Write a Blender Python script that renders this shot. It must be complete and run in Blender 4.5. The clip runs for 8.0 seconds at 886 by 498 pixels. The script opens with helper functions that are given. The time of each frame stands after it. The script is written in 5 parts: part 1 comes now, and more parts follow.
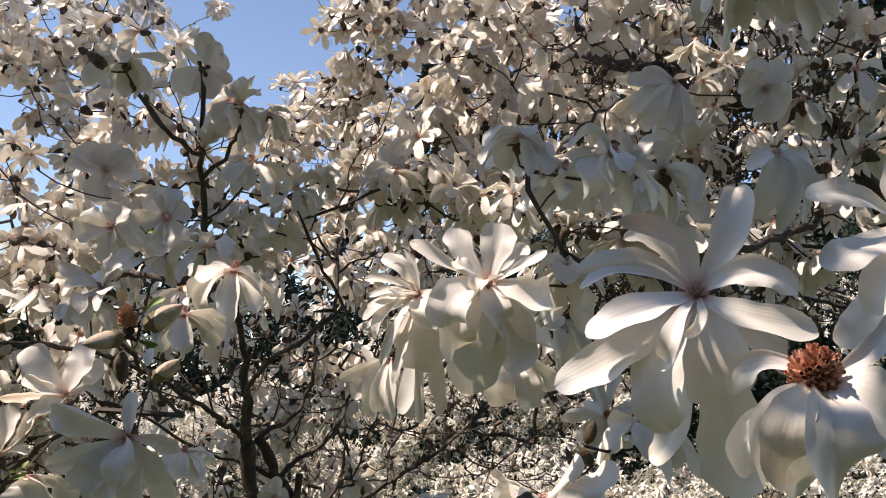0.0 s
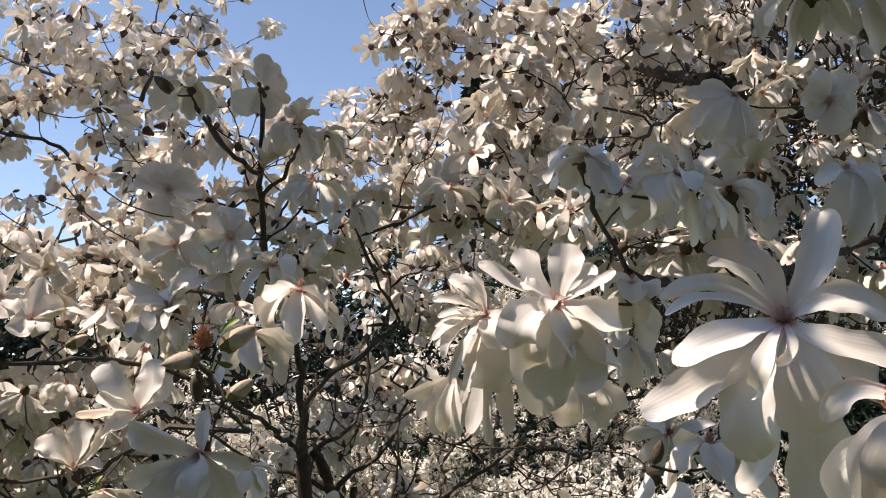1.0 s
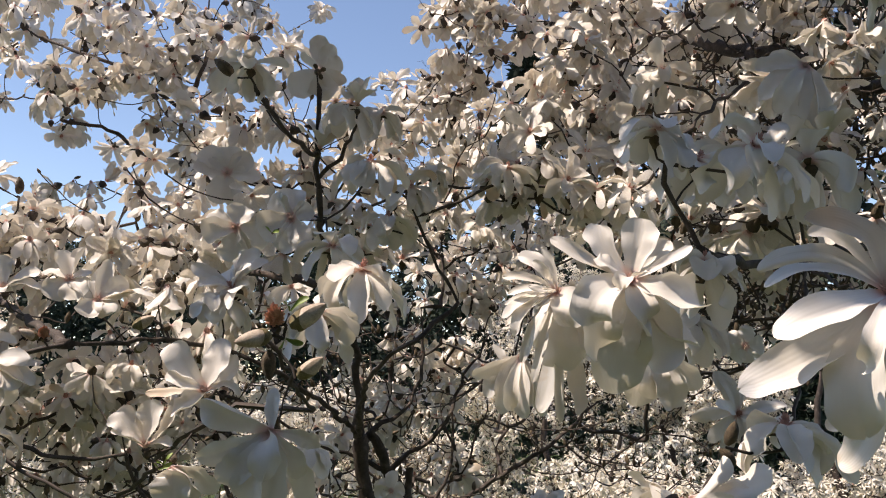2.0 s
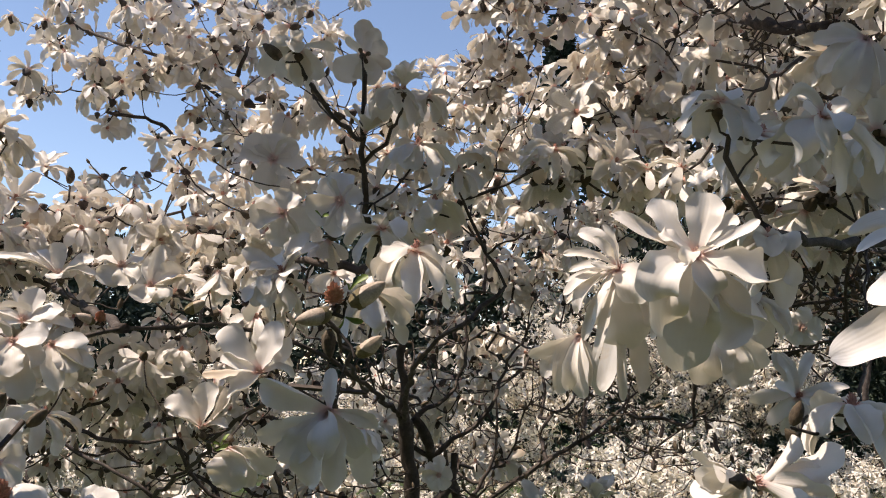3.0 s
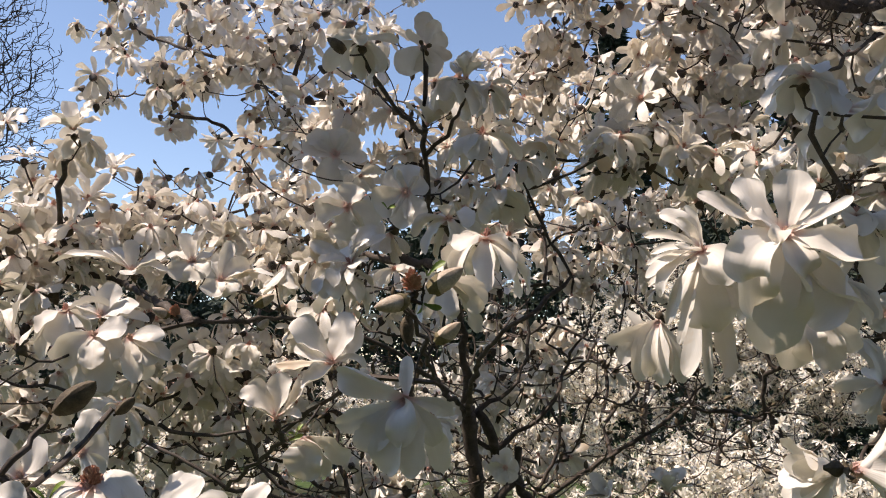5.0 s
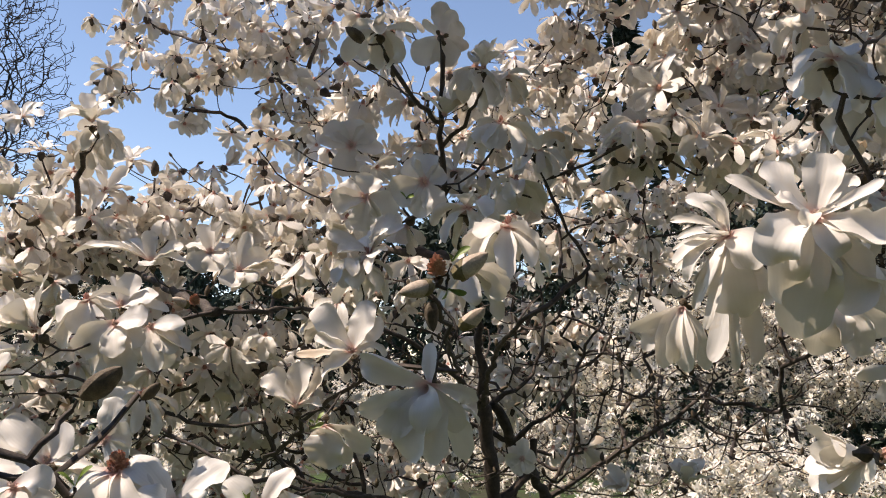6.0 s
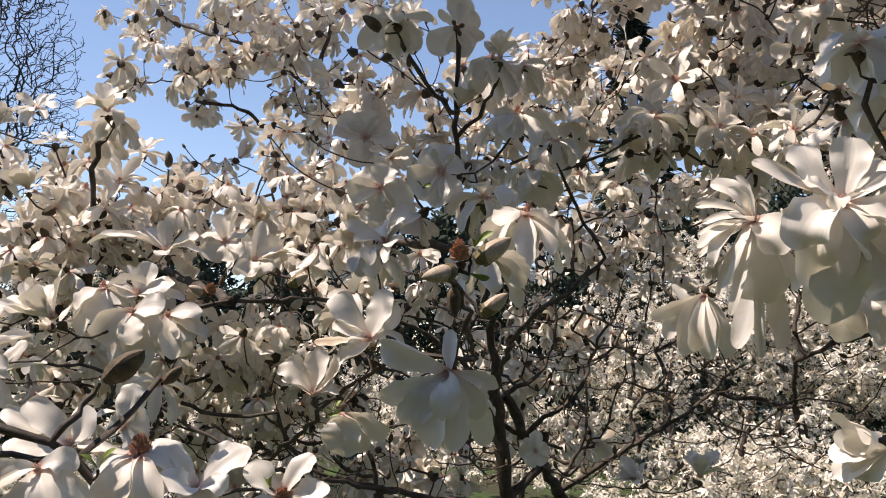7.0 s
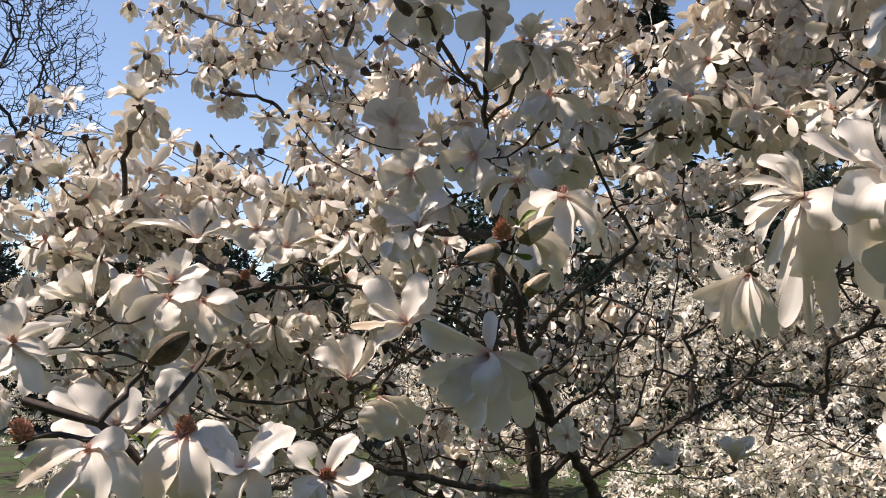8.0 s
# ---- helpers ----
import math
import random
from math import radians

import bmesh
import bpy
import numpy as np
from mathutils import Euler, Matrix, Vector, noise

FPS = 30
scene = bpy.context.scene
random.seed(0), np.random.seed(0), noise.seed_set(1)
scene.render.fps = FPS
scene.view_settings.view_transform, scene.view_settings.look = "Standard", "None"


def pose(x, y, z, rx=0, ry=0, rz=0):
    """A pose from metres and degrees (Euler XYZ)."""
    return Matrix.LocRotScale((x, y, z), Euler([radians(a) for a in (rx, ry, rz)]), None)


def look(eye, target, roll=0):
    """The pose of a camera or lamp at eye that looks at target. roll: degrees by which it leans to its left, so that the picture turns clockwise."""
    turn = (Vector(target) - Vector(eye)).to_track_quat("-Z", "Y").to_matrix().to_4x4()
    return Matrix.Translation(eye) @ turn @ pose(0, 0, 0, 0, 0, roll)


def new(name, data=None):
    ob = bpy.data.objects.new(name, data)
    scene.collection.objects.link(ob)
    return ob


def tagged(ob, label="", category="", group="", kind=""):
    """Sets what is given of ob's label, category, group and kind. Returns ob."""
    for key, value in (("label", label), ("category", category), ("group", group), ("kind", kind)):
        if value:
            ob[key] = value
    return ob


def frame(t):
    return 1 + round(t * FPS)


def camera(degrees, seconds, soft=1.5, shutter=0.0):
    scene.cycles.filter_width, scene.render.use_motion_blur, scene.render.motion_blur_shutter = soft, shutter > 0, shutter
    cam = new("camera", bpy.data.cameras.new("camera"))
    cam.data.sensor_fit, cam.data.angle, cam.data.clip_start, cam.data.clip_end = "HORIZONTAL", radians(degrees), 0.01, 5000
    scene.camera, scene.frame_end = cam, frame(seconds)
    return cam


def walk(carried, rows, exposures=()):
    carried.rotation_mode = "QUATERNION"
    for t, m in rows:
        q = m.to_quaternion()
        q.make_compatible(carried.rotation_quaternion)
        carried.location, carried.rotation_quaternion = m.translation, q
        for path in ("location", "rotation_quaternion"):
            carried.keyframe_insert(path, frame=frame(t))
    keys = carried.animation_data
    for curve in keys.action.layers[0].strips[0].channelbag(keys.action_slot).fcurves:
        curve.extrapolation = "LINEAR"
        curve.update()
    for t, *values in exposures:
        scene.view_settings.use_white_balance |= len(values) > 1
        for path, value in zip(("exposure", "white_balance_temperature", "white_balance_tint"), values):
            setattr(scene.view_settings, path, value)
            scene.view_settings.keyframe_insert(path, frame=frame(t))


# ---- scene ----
LOOK = (6980, 16.5)
LENS = 59.00
EXPOSURES = [(0.0, 0.47, *LOOK), (3.0, 0.37, *LOOK), (8.0, 0.38, *LOOK)]

cam = camera(LENS, 8.0, soft=1.05)
PATH = [
    (0.0, pose(0.0000, 0.0000, 1.6000, 99.500, -0.000, 0.000)),
    (0.5, pose(-0.0099, -0.0076, 1.6099, 100.218, -0.025, 1.322)),
    (1.0, pose(-0.0232, -0.0083, 1.6086, 100.292, -0.156, 3.245)),
    (1.5, pose(-0.0344, -0.0024, 1.6065, 99.733, -0.265, 5.113)),
    (3.0, pose(-0.0718, 0.0067, 1.5923, 98.339, -0.203, 9.250)),
    (3.5, pose(-0.0786, 0.0126, 1.5864, 98.138, -0.058, 10.554)),
    (4.0, pose(-0.0828, 0.0108, 1.5868, 98.186, 0.009, 11.509)),
    (4.5, pose(-0.0908, 0.0096, 1.5848, 98.219, 0.085, 12.411)),
    (6.0, pose(-0.1129, 0.0091, 1.5720, 97.805, 0.186, 13.861)),
    (6.5, pose(-0.1219, 0.0123, 1.5655, 97.632, -0.060, 14.059)),
    (7.0, pose(-0.1284, 0.0092, 1.5611, 97.542, -0.126, 14.365)),
    (7.5, pose(-0.1354, 0.0096, 1.5558, 97.341, -0.043, 14.977)),
    (8.0, pose(-0.1512, 0.0077, 1.5503, 96.911, 0.142, 15.841)),
]
walk(cam, PATH, EXPOSURES)

# ---- light ----
SUN_TO = Vector((-0.47, -0.17, 0.87)).normalized()
sky_world = bpy.data.worlds.new("sky")
scene.world = sky_world
sky_world.use_nodes = True
wn = sky_world.node_tree
sky = wn.nodes.new("ShaderNodeTexSky")
sky.sky_type, sky.sun_disc = "NISHITA", False
sky.sun_elevation = math.asin(SUN_TO.z)
sky.sun_rotation = math.atan2(SUN_TO.x, SUN_TO.y)
sky.air_density, sky.dust_density, sky.ozone_density = 1.0, 0.0, 1.0
sky.altitude = 900
wn.links.new(sky.outputs[0], wn.nodes["Background"].inputs[0])
wn.nodes["Background"].inputs[1].default_value = 0.15
sun_data = bpy.data.lights.new("sun", "SUN")
sun_data.energy, sun_data.angle, sun_data.color = 5.0, radians(0.5), (1.0, 0.91, 0.80)
sun = new("sun", sun_data)
sun.matrix_world = look((0, 0, 30), Vector((0, 0, 30)) - SUN_TO)


# ---- materials ----
def material(name):
    mat = bpy.data.materials.new(name)
    mat.use_nodes = True
    nt = mat.node_tree
    return mat, nt, nt.nodes["Principled BSDF"], nt.nodes["Material Output"]


def node(nt, kind, **values):
    n = nt.nodes.new(kind)
    for key, value in values.items():
        n.inputs[key].default_value = value
    return n


def ramp(nt, source, stops):
    n = nt.nodes.new("ShaderNodeValToRGB")
    while len(n.color_ramp.elements) < len(stops):
        n.color_ramp.elements.new(0.5)
    for e, (p, c) in zip(n.color_ramp.elements, stops):
        e.position, e.color = p, (*c, 1)
    nt.links.new(source, n.inputs[0])
    return n.outputs[0]


def mixed(nt, factor, a, b, blend="MIX"):
    n = nt.nodes.new("ShaderNodeMix")
    n.data_type, n.blend_type = "RGBA", blend
    for socket, value in ((n.inputs[0], factor), (n.inputs[6], a), (n.inputs[7], b)):
        if isinstance(value, (int, float)):
            socket.default_value = value
        elif isinstance(value, tuple):
            socket.default_value = (*value, 1)
        else:
            nt.links.new(value, socket)
    return n.outputs[2]


def petal_material(name, top, flush, thin):
    """White waxy petal: pink flush at the base, fine veins along it, a few cream or brown bruises, light passing through."""
    mat, nt, bsdf, out = material(name)
    uv = nt.nodes.new("ShaderNodeUVMap")
    sep = nt.nodes.new("ShaderNodeSeparateXYZ")
    nt.links.new(uv.outputs[0], sep.inputs[0])
    coord = nt.nodes.new("ShaderNodeTexCoord")
    blotch = node(nt, "ShaderNodeTexNoise", Scale=24.0, Detail=3.0)
    nt.links.new(coord.outputs["Object"], blotch.inputs["Vector"])
    geo = nt.nodes.new("ShaderNodeNewGeometry")
    info = nt.nodes.new("ShaderNodeObjectInfo")
    add = nt.nodes.new("ShaderNodeMath")
    add.operation = "ADD"
    nt.links.new(geo.outputs["Random Per Island"], add.inputs[0])
    nt.links.new(info.outputs["Random"], add.inputs[1])
    wrap = nt.nodes.new("ShaderNodeMath")
    wrap.operation = "FRACT"
    nt.links.new(add.outputs[0], wrap.inputs[0])
    tone = ramp(nt, wrap.outputs[0], [(0.0, (top[0] * 0.93, top[1] * 0.91, top[2] * 0.88)), (0.5, top), (1.0, (top[0], top[1] * 0.985, top[2] * 0.94))])
    patch = ramp(nt, blotch.outputs[0], [(0.35, (0.86, 0.84, 0.80)), (0.62, (1, 1, 1))])
    colour = mixed(nt, 0.6, tone, patch, "MULTIPLY")
    stain = node(nt, "ShaderNodeTexNoise", Scale=13.0, Detail=5.0, Roughness=0.6)
    nt.links.new(coord.outputs["Object"], stain.inputs["Vector"])
    colour = mixed(nt, 1.0, colour, ramp(nt, stain.outputs[0], [(0.0, (1, 1, 1)), (0.67, (1, 1, 1)), (0.76, (0.86, 0.70, 0.50))]), "MULTIPLY")
    old = ramp(nt, wrap.outputs[0], [(0.0, (0, 0, 0)), (0.95, (0, 0, 0)), (1.0, (0.8, 0.8, 0.8))])
    old_end = mixed(nt, 1.0, old, ramp(nt, sep.outputs[1], [(0.3, (0, 0, 0)), (0.8, (1, 1, 1))]), "MULTIPLY")
    colour = mixed(nt, old_end, colour, (0.55, 0.38, 0.22))
    base = ramp(nt, sep.outputs[1], [(0.0, flush), (0.04, flush), (0.19, (1, 1, 1))])
    colour = mixed(nt, 1.0, colour, base, "MULTIPLY")
    vein = nt.nodes.new("ShaderNodeTexWave")
    vein.inputs["Scale"].default_value, vein.inputs["Distortion"].default_value = 3.2, 1.2
    vein.inputs["Detail"].default_value = 3.0
    nt.links.new(uv.outputs[0], vein.inputs["Vector"])
    bump = node(nt, "ShaderNodeBump", Strength=0.07, Distance=0.0006)
    nt.links.new(vein.outputs[1], bump.inputs["Height"])
    nt.links.new(bump.outputs[0], bsdf.inputs["Normal"])
    nt.links.new(colour, bsdf.inputs["Base Color"])
    bsdf.inputs["Roughness"].default_value = 0.5
    bsdf.inputs["Specular IOR Level"].default_value = 0.35
    glow = nt.nodes.new("ShaderNodeBsdfTranslucent")
    nt.links.new(mixed(nt, 1.0, colour, (1.0, 0.95, 0.84), "MULTIPLY"), glow.inputs[0])
    nt.links.new(bump.outputs[0], glow.inputs["Normal"])
    mix = nt.nodes.new("ShaderNodeMixShader")
    mix.inputs[0].default_value = thin
    nt.links.new(bsdf.outputs[0], mix.inputs[1])
    nt.links.new(glow.outputs[0], mix.inputs[2])
    nt.links.new(mix.outputs[0], out.inputs[0])
    return mat


def rough_material(name, stops, scale, rough, relief, size, vary=0.0):
    """A surface of one noise in two scales, with relief."""
    mat, nt, bsdf, out = material(name)
    coord = nt.nodes.new("ShaderNodeTexCoord")
    large = node(nt, "ShaderNodeTexNoise", Scale=scale, Detail=6.0, Roughness=0.65)
    fine = node(nt, "ShaderNodeTexNoise", Scale=scale * 7, Detail=4.0)
    for n in (large, fine):
        nt.links.new(coord.outputs["Object"], n.inputs["Vector"])
    colour = ramp(nt, large.outputs[0], stops)
    colour = mixed(nt, 0.5, colour, ramp(nt, fine.outputs[0], [(0.3, (0.6, 0.6, 0.6)), (0.7, (1.25, 1.22, 1.18))]), "MULTIPLY")
    if vary:
        info = nt.nodes.new("ShaderNodeNewGeometry")
        colour = mixed(nt, vary, colour, ramp(nt, info.outputs["Random Per Island"], [(0, (0.5, 0.5, 0.5)), (1, (1.4, 1.3, 1.2))]), "MULTIPLY")
    nt.links.new(colour, bsdf.inputs["Base Color"])
    bump = node(nt, "ShaderNodeBump", Strength=relief, Distance=size)
    nt.links.new(fine.outputs[0], bump.inputs["Height"])
    nt.links.new(bump.outputs[0], bsdf.inputs["Normal"])
    bsdf.inputs["Roughness"].default_value = rough
    return mat


PETAL = petal_material("petal_white", (0.87, 0.84, 0.80), (0.95, 0.70, 0.68), 0.20)
CREAM = petal_material("petal_cream", (0.87, 0.84, 0.765), (0.95, 0.80, 0.70), 0.25)
BARK = rough_material("bark", [(0.3, (0.03, 0.022, 0.018)), (0.55, (0.075, 0.058, 0.048)), (0.75, (0.16, 0.135, 0.118))], 30, 0.85, 0.7, 0.003)
TWIG = rough_material("twig_bark", [(0.3, (0.027, 0.019, 0.015)), (0.55, (0.062, 0.046, 0.037)), (0.75, (0.125, 0.10, 0.083))], 60, 0.75, 0.5, 0.001)
OLD_BARK = rough_material("bare_tree_bark", [(0.3, (0.012, 0.011, 0.012)), (0.7, (0.035, 0.032, 0.032))], 12, 0.9, 0.4, 0.004)
STAMEN = rough_material("stamen", [(0.3, (0.40, 0.18, 0.14)), (0.6, (0.60, 0.33, 0.25)), (0.8, (0.66, 0.47, 0.36))], 120, 0.6, 0.4, 0.001)
PISTIL = rough_material("pistil", [(0.3, (0.66, 0.42, 0.36)), (0.7, (0.80, 0.66, 0.56))], 150, 0.6, 0.3, 0.0008)
SCALE = rough_material("bud_scale", [(0.3, (0.045, 0.031, 0.019)), (0.55, (0.11, 0.08, 0.047)), (0.8, (0.20, 0.165, 0.10))], 90, 0.8, 0.7, 0.0015)
BUD_SKIN = rough_material("bud_skin", [(0.3, (0.34, 0.26, 0.19)), (0.55, (0.52, 0.43, 0.34)), (0.8, (0.68, 0.61, 0.52))], 70, 0.7, 0.4, 0.001)
SLEEVE = rough_material("bud_sleeve", [(0.3, (0.085, 0.062, 0.030)), (0.55, (0.19, 0.155, 0.075)), (0.8, (0.34, 0.29, 0.17))], 90, 0.8, 0.6, 0.0012)
SPENT = rough_material("spent_stamen", [(0.3, (0.50, 0.24, 0.17)), (0.6, (0.70, 0.40, 0.28)), (0.8, (0.78, 0.56, 0.42))], 120, 0.6, 0.4, 0.001)
GREEN = rough_material("young_leaf", [(0.3, (0.10, 0.16, 0.02)), (0.7, (0.22, 0.30, 0.05))], 60, 0.5, 0.3, 0.001)
GRASS = rough_material("grass", [(0.36, (0.045, 0.033, 0.024)), (0.46, (0.04, 0.043, 0.018)), (0.56, (0.035, 0.065, 0.014)), (0.72, (0.06, 0.11, 0.024))], 1.3, 0.9, 0.8, 0.02)
CONIFER = rough_material("conifer_needles", [(0.3, (0.010, 0.020, 0.012)), (0.7, (0.035, 0.06, 0.035))], 8, 0.8, 0.6, 0.01, 0.5)


# ---- mesh helpers ----
def mesh_from(name, verts, faces, mat, uvs=None):
    """A smooth mesh from numpy arrays: vertices, quads, and a UV pair for each vertex."""
    me = bpy.data.meshes.new(name)
    verts, faces = np.asarray(verts, np.float32), np.asarray(faces, np.int32)
    me.vertices.add(len(verts))
    me.vertices.foreach_set("co", verts.ravel())
    me.loops.add(faces.size)
    me.loops.foreach_set("vertex_index", faces.ravel())
    me.polygons.add(len(faces))
    me.polygons.foreach_set("loop_start", np.arange(len(faces), dtype=np.int32) * faces.shape[1])
    me.polygons.foreach_set("use_smooth", np.ones(len(faces), bool))
    if uvs is not None:
        layer = me.uv_layers.new(name="UVMap")
        layer.data.foreach_set("uv", np.asarray(uvs, np.float32)[faces.ravel()].ravel())
    me.update(calc_edges=True)
    me.validate()
    me.materials.append(mat)
    return me


def part(name, me, parent, label=""):
    ob = new(name, me)
    ob.parent = parent
    return tagged(ob, label) if label else ob


def grid_faces(nu, nv):
    """Quads of a grid of (nu + 1) by (nv + 1) points."""
    i, j = np.meshgrid(np.arange(nu), np.arange(nv), indexing="ij")
    a = (i * (nv + 1) + j).ravel()
    return np.stack([a, a + 1, a + nv + 2, a + nv + 1], 1)


def joined(pieces):
    """Vertices, faces and UVs of several pieces as one."""
    verts, faces, uvs, at = [], [], [], 0
    for v, f, u in pieces:
        verts.append(v), faces.append(f + at), uvs.append(u)
        at += len(v)
    return np.concatenate(verts), np.concatenate(faces), np.concatenate(uvs)


def axis_turn(d):
    """A turn that takes +z to d."""
    return np.array(Vector(d).normalized().to_track_quat("Z", "Y").to_matrix())


rng = np.random.default_rng(7)


# ---- flowers ----
def petal(turn, around, open_deg, length, width, curl, droop, cup, twist, nu=8, nv=4, wave=0.2):
    """One petal of a flower whose axis is turn's z: it leaves the axis by open_deg and bends outward by curl degrees; droop pulls it down."""
    side = turn @ np.array([math.cos(around), math.sin(around), 0.0])
    axis = turn[:, 2]
    across = np.cross(axis, side)
    a = radians(open_deg)
    way = math.cos(a) * axis + math.sin(a) * side
    spot = side * length * 0.05
    q = np.linspace(0, 1, nu + 1)
    s = 0.4 * q + 0.6 * (1 - (1 - q) ** 2)
    v = np.linspace(-1, 1, nv + 1)
    wide = width * 0.5 * (0.26 + 0.74 * np.sin(np.pi * np.clip(s, 0, 1) ** 1.1 * 0.60 + 0.02) ** 1.5)
    wide = wide * np.sqrt(np.clip(1 - np.clip((s - 0.62) / 0.385, 0, 1) ** 2.4, 0.0, 1))
    sway = rng.normal(0, 0.45) if nu > 2 else 0.0
    phase, waves = rng.uniform(0, 6.28), rng.uniform(1.2, 2.4)
    verts = []
    part_of = np.append(np.diff(s), 0)
    for k in range(nu + 1):
        normal = np.cross(way, across)
        normal /= np.linalg.norm(normal)
        lean = radians(twist) * s[k]
        row = math.cos(lean) * across + math.sin(lean) * normal
        up = np.cross(row, way)
        ripple = wave * wide[k] * np.sin(phase + waves * 6.28 * s[k] + 1.6 * v) * np.abs(v) * (0.3 + s[k])
        lift = cup * wide[k] * (v ** 2) * (1.15 - 0.9 * s[k])
        verts.append(spot + np.outer(wide[k] * v * (1 - 0.12 * abs(cup) * v ** 2), row) - np.outer(lift + ripple, up))
        bend = radians(curl) * part_of[k] * (0.4 + 1.2 * s[k])
        way = way * math.cos(bend) + (side - way * (side @ way) - 0.55 * axis) * math.sin(bend)
        way = way + np.array([0, 0, -1.0]) * droop * part_of[k] + across * sway * part_of[k]
        way /= np.linalg.norm(way)
        across = across - way * (across @ way)
        across /= np.linalg.norm(across)
        spot = spot + way * length * part_of[k]
    uv = np.stack([np.repeat(s, nv + 1) * 0 + np.tile(v * 0.5 + 0.5, nu + 1), np.repeat(s, nv + 1)], 1)
    return np.concatenate(verts), grid_faces(nu, nv), uv


# kind: petals in whorls (count, opening, length, width, curl, droop, cup)
KINDS = {
    "star": [(5, 45, 0.90, 0.28, 40, 0.35, 0.7), (8, 76, 1.0, 0.30, 42, 0.9, 0.6)],
    "open": [(4, 34, 0.90, 0.37, 36, 0.15, 0.65), (7, 62, 1.0, 0.38, 40, 0.6, 0.55)],
    "cup": [(4, 14, 0.92, 0.46, 14, 0.02, 0.85), (5, 28, 1.0, 0.46, 26, 0.05, 0.75)],
    "droop": [(5, 52, 0.88, 0.36, 30, 2.4, 0.65), (8, 80, 1.0, 0.38, 40, 3.2, 0.55)],
    "puff": [(4, 26, 0.85, 0.46, 24, 0.4, 0.7), (7, 58, 0.98, 0.45, 34, 1.1, 0.6)],
    "ruffle": [(6, 40, 0.86, 0.30, 36, 0.8, 0.6), (9, 74, 1.0, 0.33, 42, 1.7, 0.5)],
    "full": [(7, 26, 0.85, 0.26, 36, 0.5, 0.65), (9, 54, 0.95, 0.27, 44, 1.1, 0.6), (11, 82, 1.0, 0.30, 44, 2.0, 0.5)],
}


def petals_of(kind, turn, size, nu, nv):
    """The petals of one flower about its base; size is the length of a petal."""
    made = []
    for ring, (count, opening, length, width, curl, droop, cup) in enumerate(KINDS[kind]):
        begin = rng.uniform(0, 6.28)
        for k in range(count):
            made.append(petal(turn, begin + (k + rng.uniform(-0.4, 0.4)) * 2 * math.pi / count, opening + rng.normal(0, 15),
                              size * length * rng.uniform(0.76, 1.1), size * width * rng.uniform(0.85, 1.12), curl + rng.normal(0, 28),
                              droop * rng.uniform(0.55, 1.4), cup * rng.uniform(-0.3, 1.5), rng.normal(0, 26), nu, nv))
    return made


def tube(points, radii, sides=6):
    """A tube along points with closed ends."""
    points, radii = np.asarray(points, float), np.asarray(radii, float)
    way = np.gradient(points, axis=0)
    way /= np.linalg.norm(way, axis=1, keepdims=True) + 1e-9
    ref = np.array([0.31, 0.17, 0.93]) if abs(way[0] @ np.array([0.31, 0.17, 0.93])) < 0.9 else np.array([0.9, -0.3, 0.1])
    a = np.cross(way, ref)
    a /= np.linalg.norm(a, axis=1, keepdims=True) + 1e-9
    b = np.cross(way, a)
    t = np.arange(sides + 1) * 2 * math.pi / sides
    rings = points[:, None] + radii[:, None, None] * (np.cos(t)[None, :, None] * a[:, None] + np.sin(t)[None, :, None] * b[:, None])
    n = len(points) - 1
    uv = np.stack([np.tile(t / 6.28, n + 1), np.repeat(np.linspace(0, 1, n + 1), sides + 1)], 1)
    return rings.reshape(-1, 3), grid_faces(n, sides), uv


def heart_of(turn, size):
    """Stamens: a cone of little rods round a short pistil."""
    pieces = []
    count = 26
    for k in range(count):
        f = (k + 0.5) / count
        a = k * 2.39996
        lean = radians(75 - 62 * f)
        way = turn @ np.array([math.cos(a) * math.sin(lean), math.sin(a) * math.sin(lean), math.cos(lean)])
        root = turn[:, 2] * size * (0.02 + 0.11 * f)
        tip = root + way * size * rng.uniform(0.075, 0.11)
        tip = tip + turn[:, 2] * size * 0.02
        r = size * 0.016
        pieces.append(tube([root, (root + tip) / 2, tip], [r, r * 1.1, r * 0.4], 4))
    return joined(pieces)


def spent_of(turn, size):
    """A dense brush of loose stamens on a short cone."""
    pieces = []
    for k in range(110):
        f = (k + 0.5) / 110
        a = k * 2.39996
        lean = radians(100 - 92 * f + rng.normal(0, 8))
        way = turn @ np.array([math.cos(a) * math.sin(lean), math.sin(a) * math.sin(lean), math.cos(lean)])
        root = turn[:, 2] * size * 0.26 * f
        tip = root + way * size * rng.uniform(0.26, 0.36)
        bend = turn[:, 2] * size * rng.uniform(0.06, 0.12)
        pieces.append(tube([root, (root + tip) / 2 + bend * 0.2, tip + bend], [size * 0.05, size * 0.055, size * 0.03], 5))
    return joined(pieces)


def scales_of(turn, size):
    """Furry bud scales behind the petals and the thick stalk."""
    axis = turn[:, 2]
    steps = np.linspace(0, 1, 7)
    body = [axis * size * (-0.30 + 0.24 * s) for s in steps]
    r = size * np.array([0.03, 0.045, 0.075, 0.10, 0.105, 0.075, 0.02])
    pieces = [tube(body, r, 8)]
    for k in range(3):
        a = rng.uniform(0, 6.28)
        v, f, u = petal(turn, a, 70, size * 0.24, size * 0.16, 35, 0.1, 0.9, 0, 4, 2, 0.0)
        pieces.append((v - axis * size * 0.13, f, u))
    return joined(pieces)


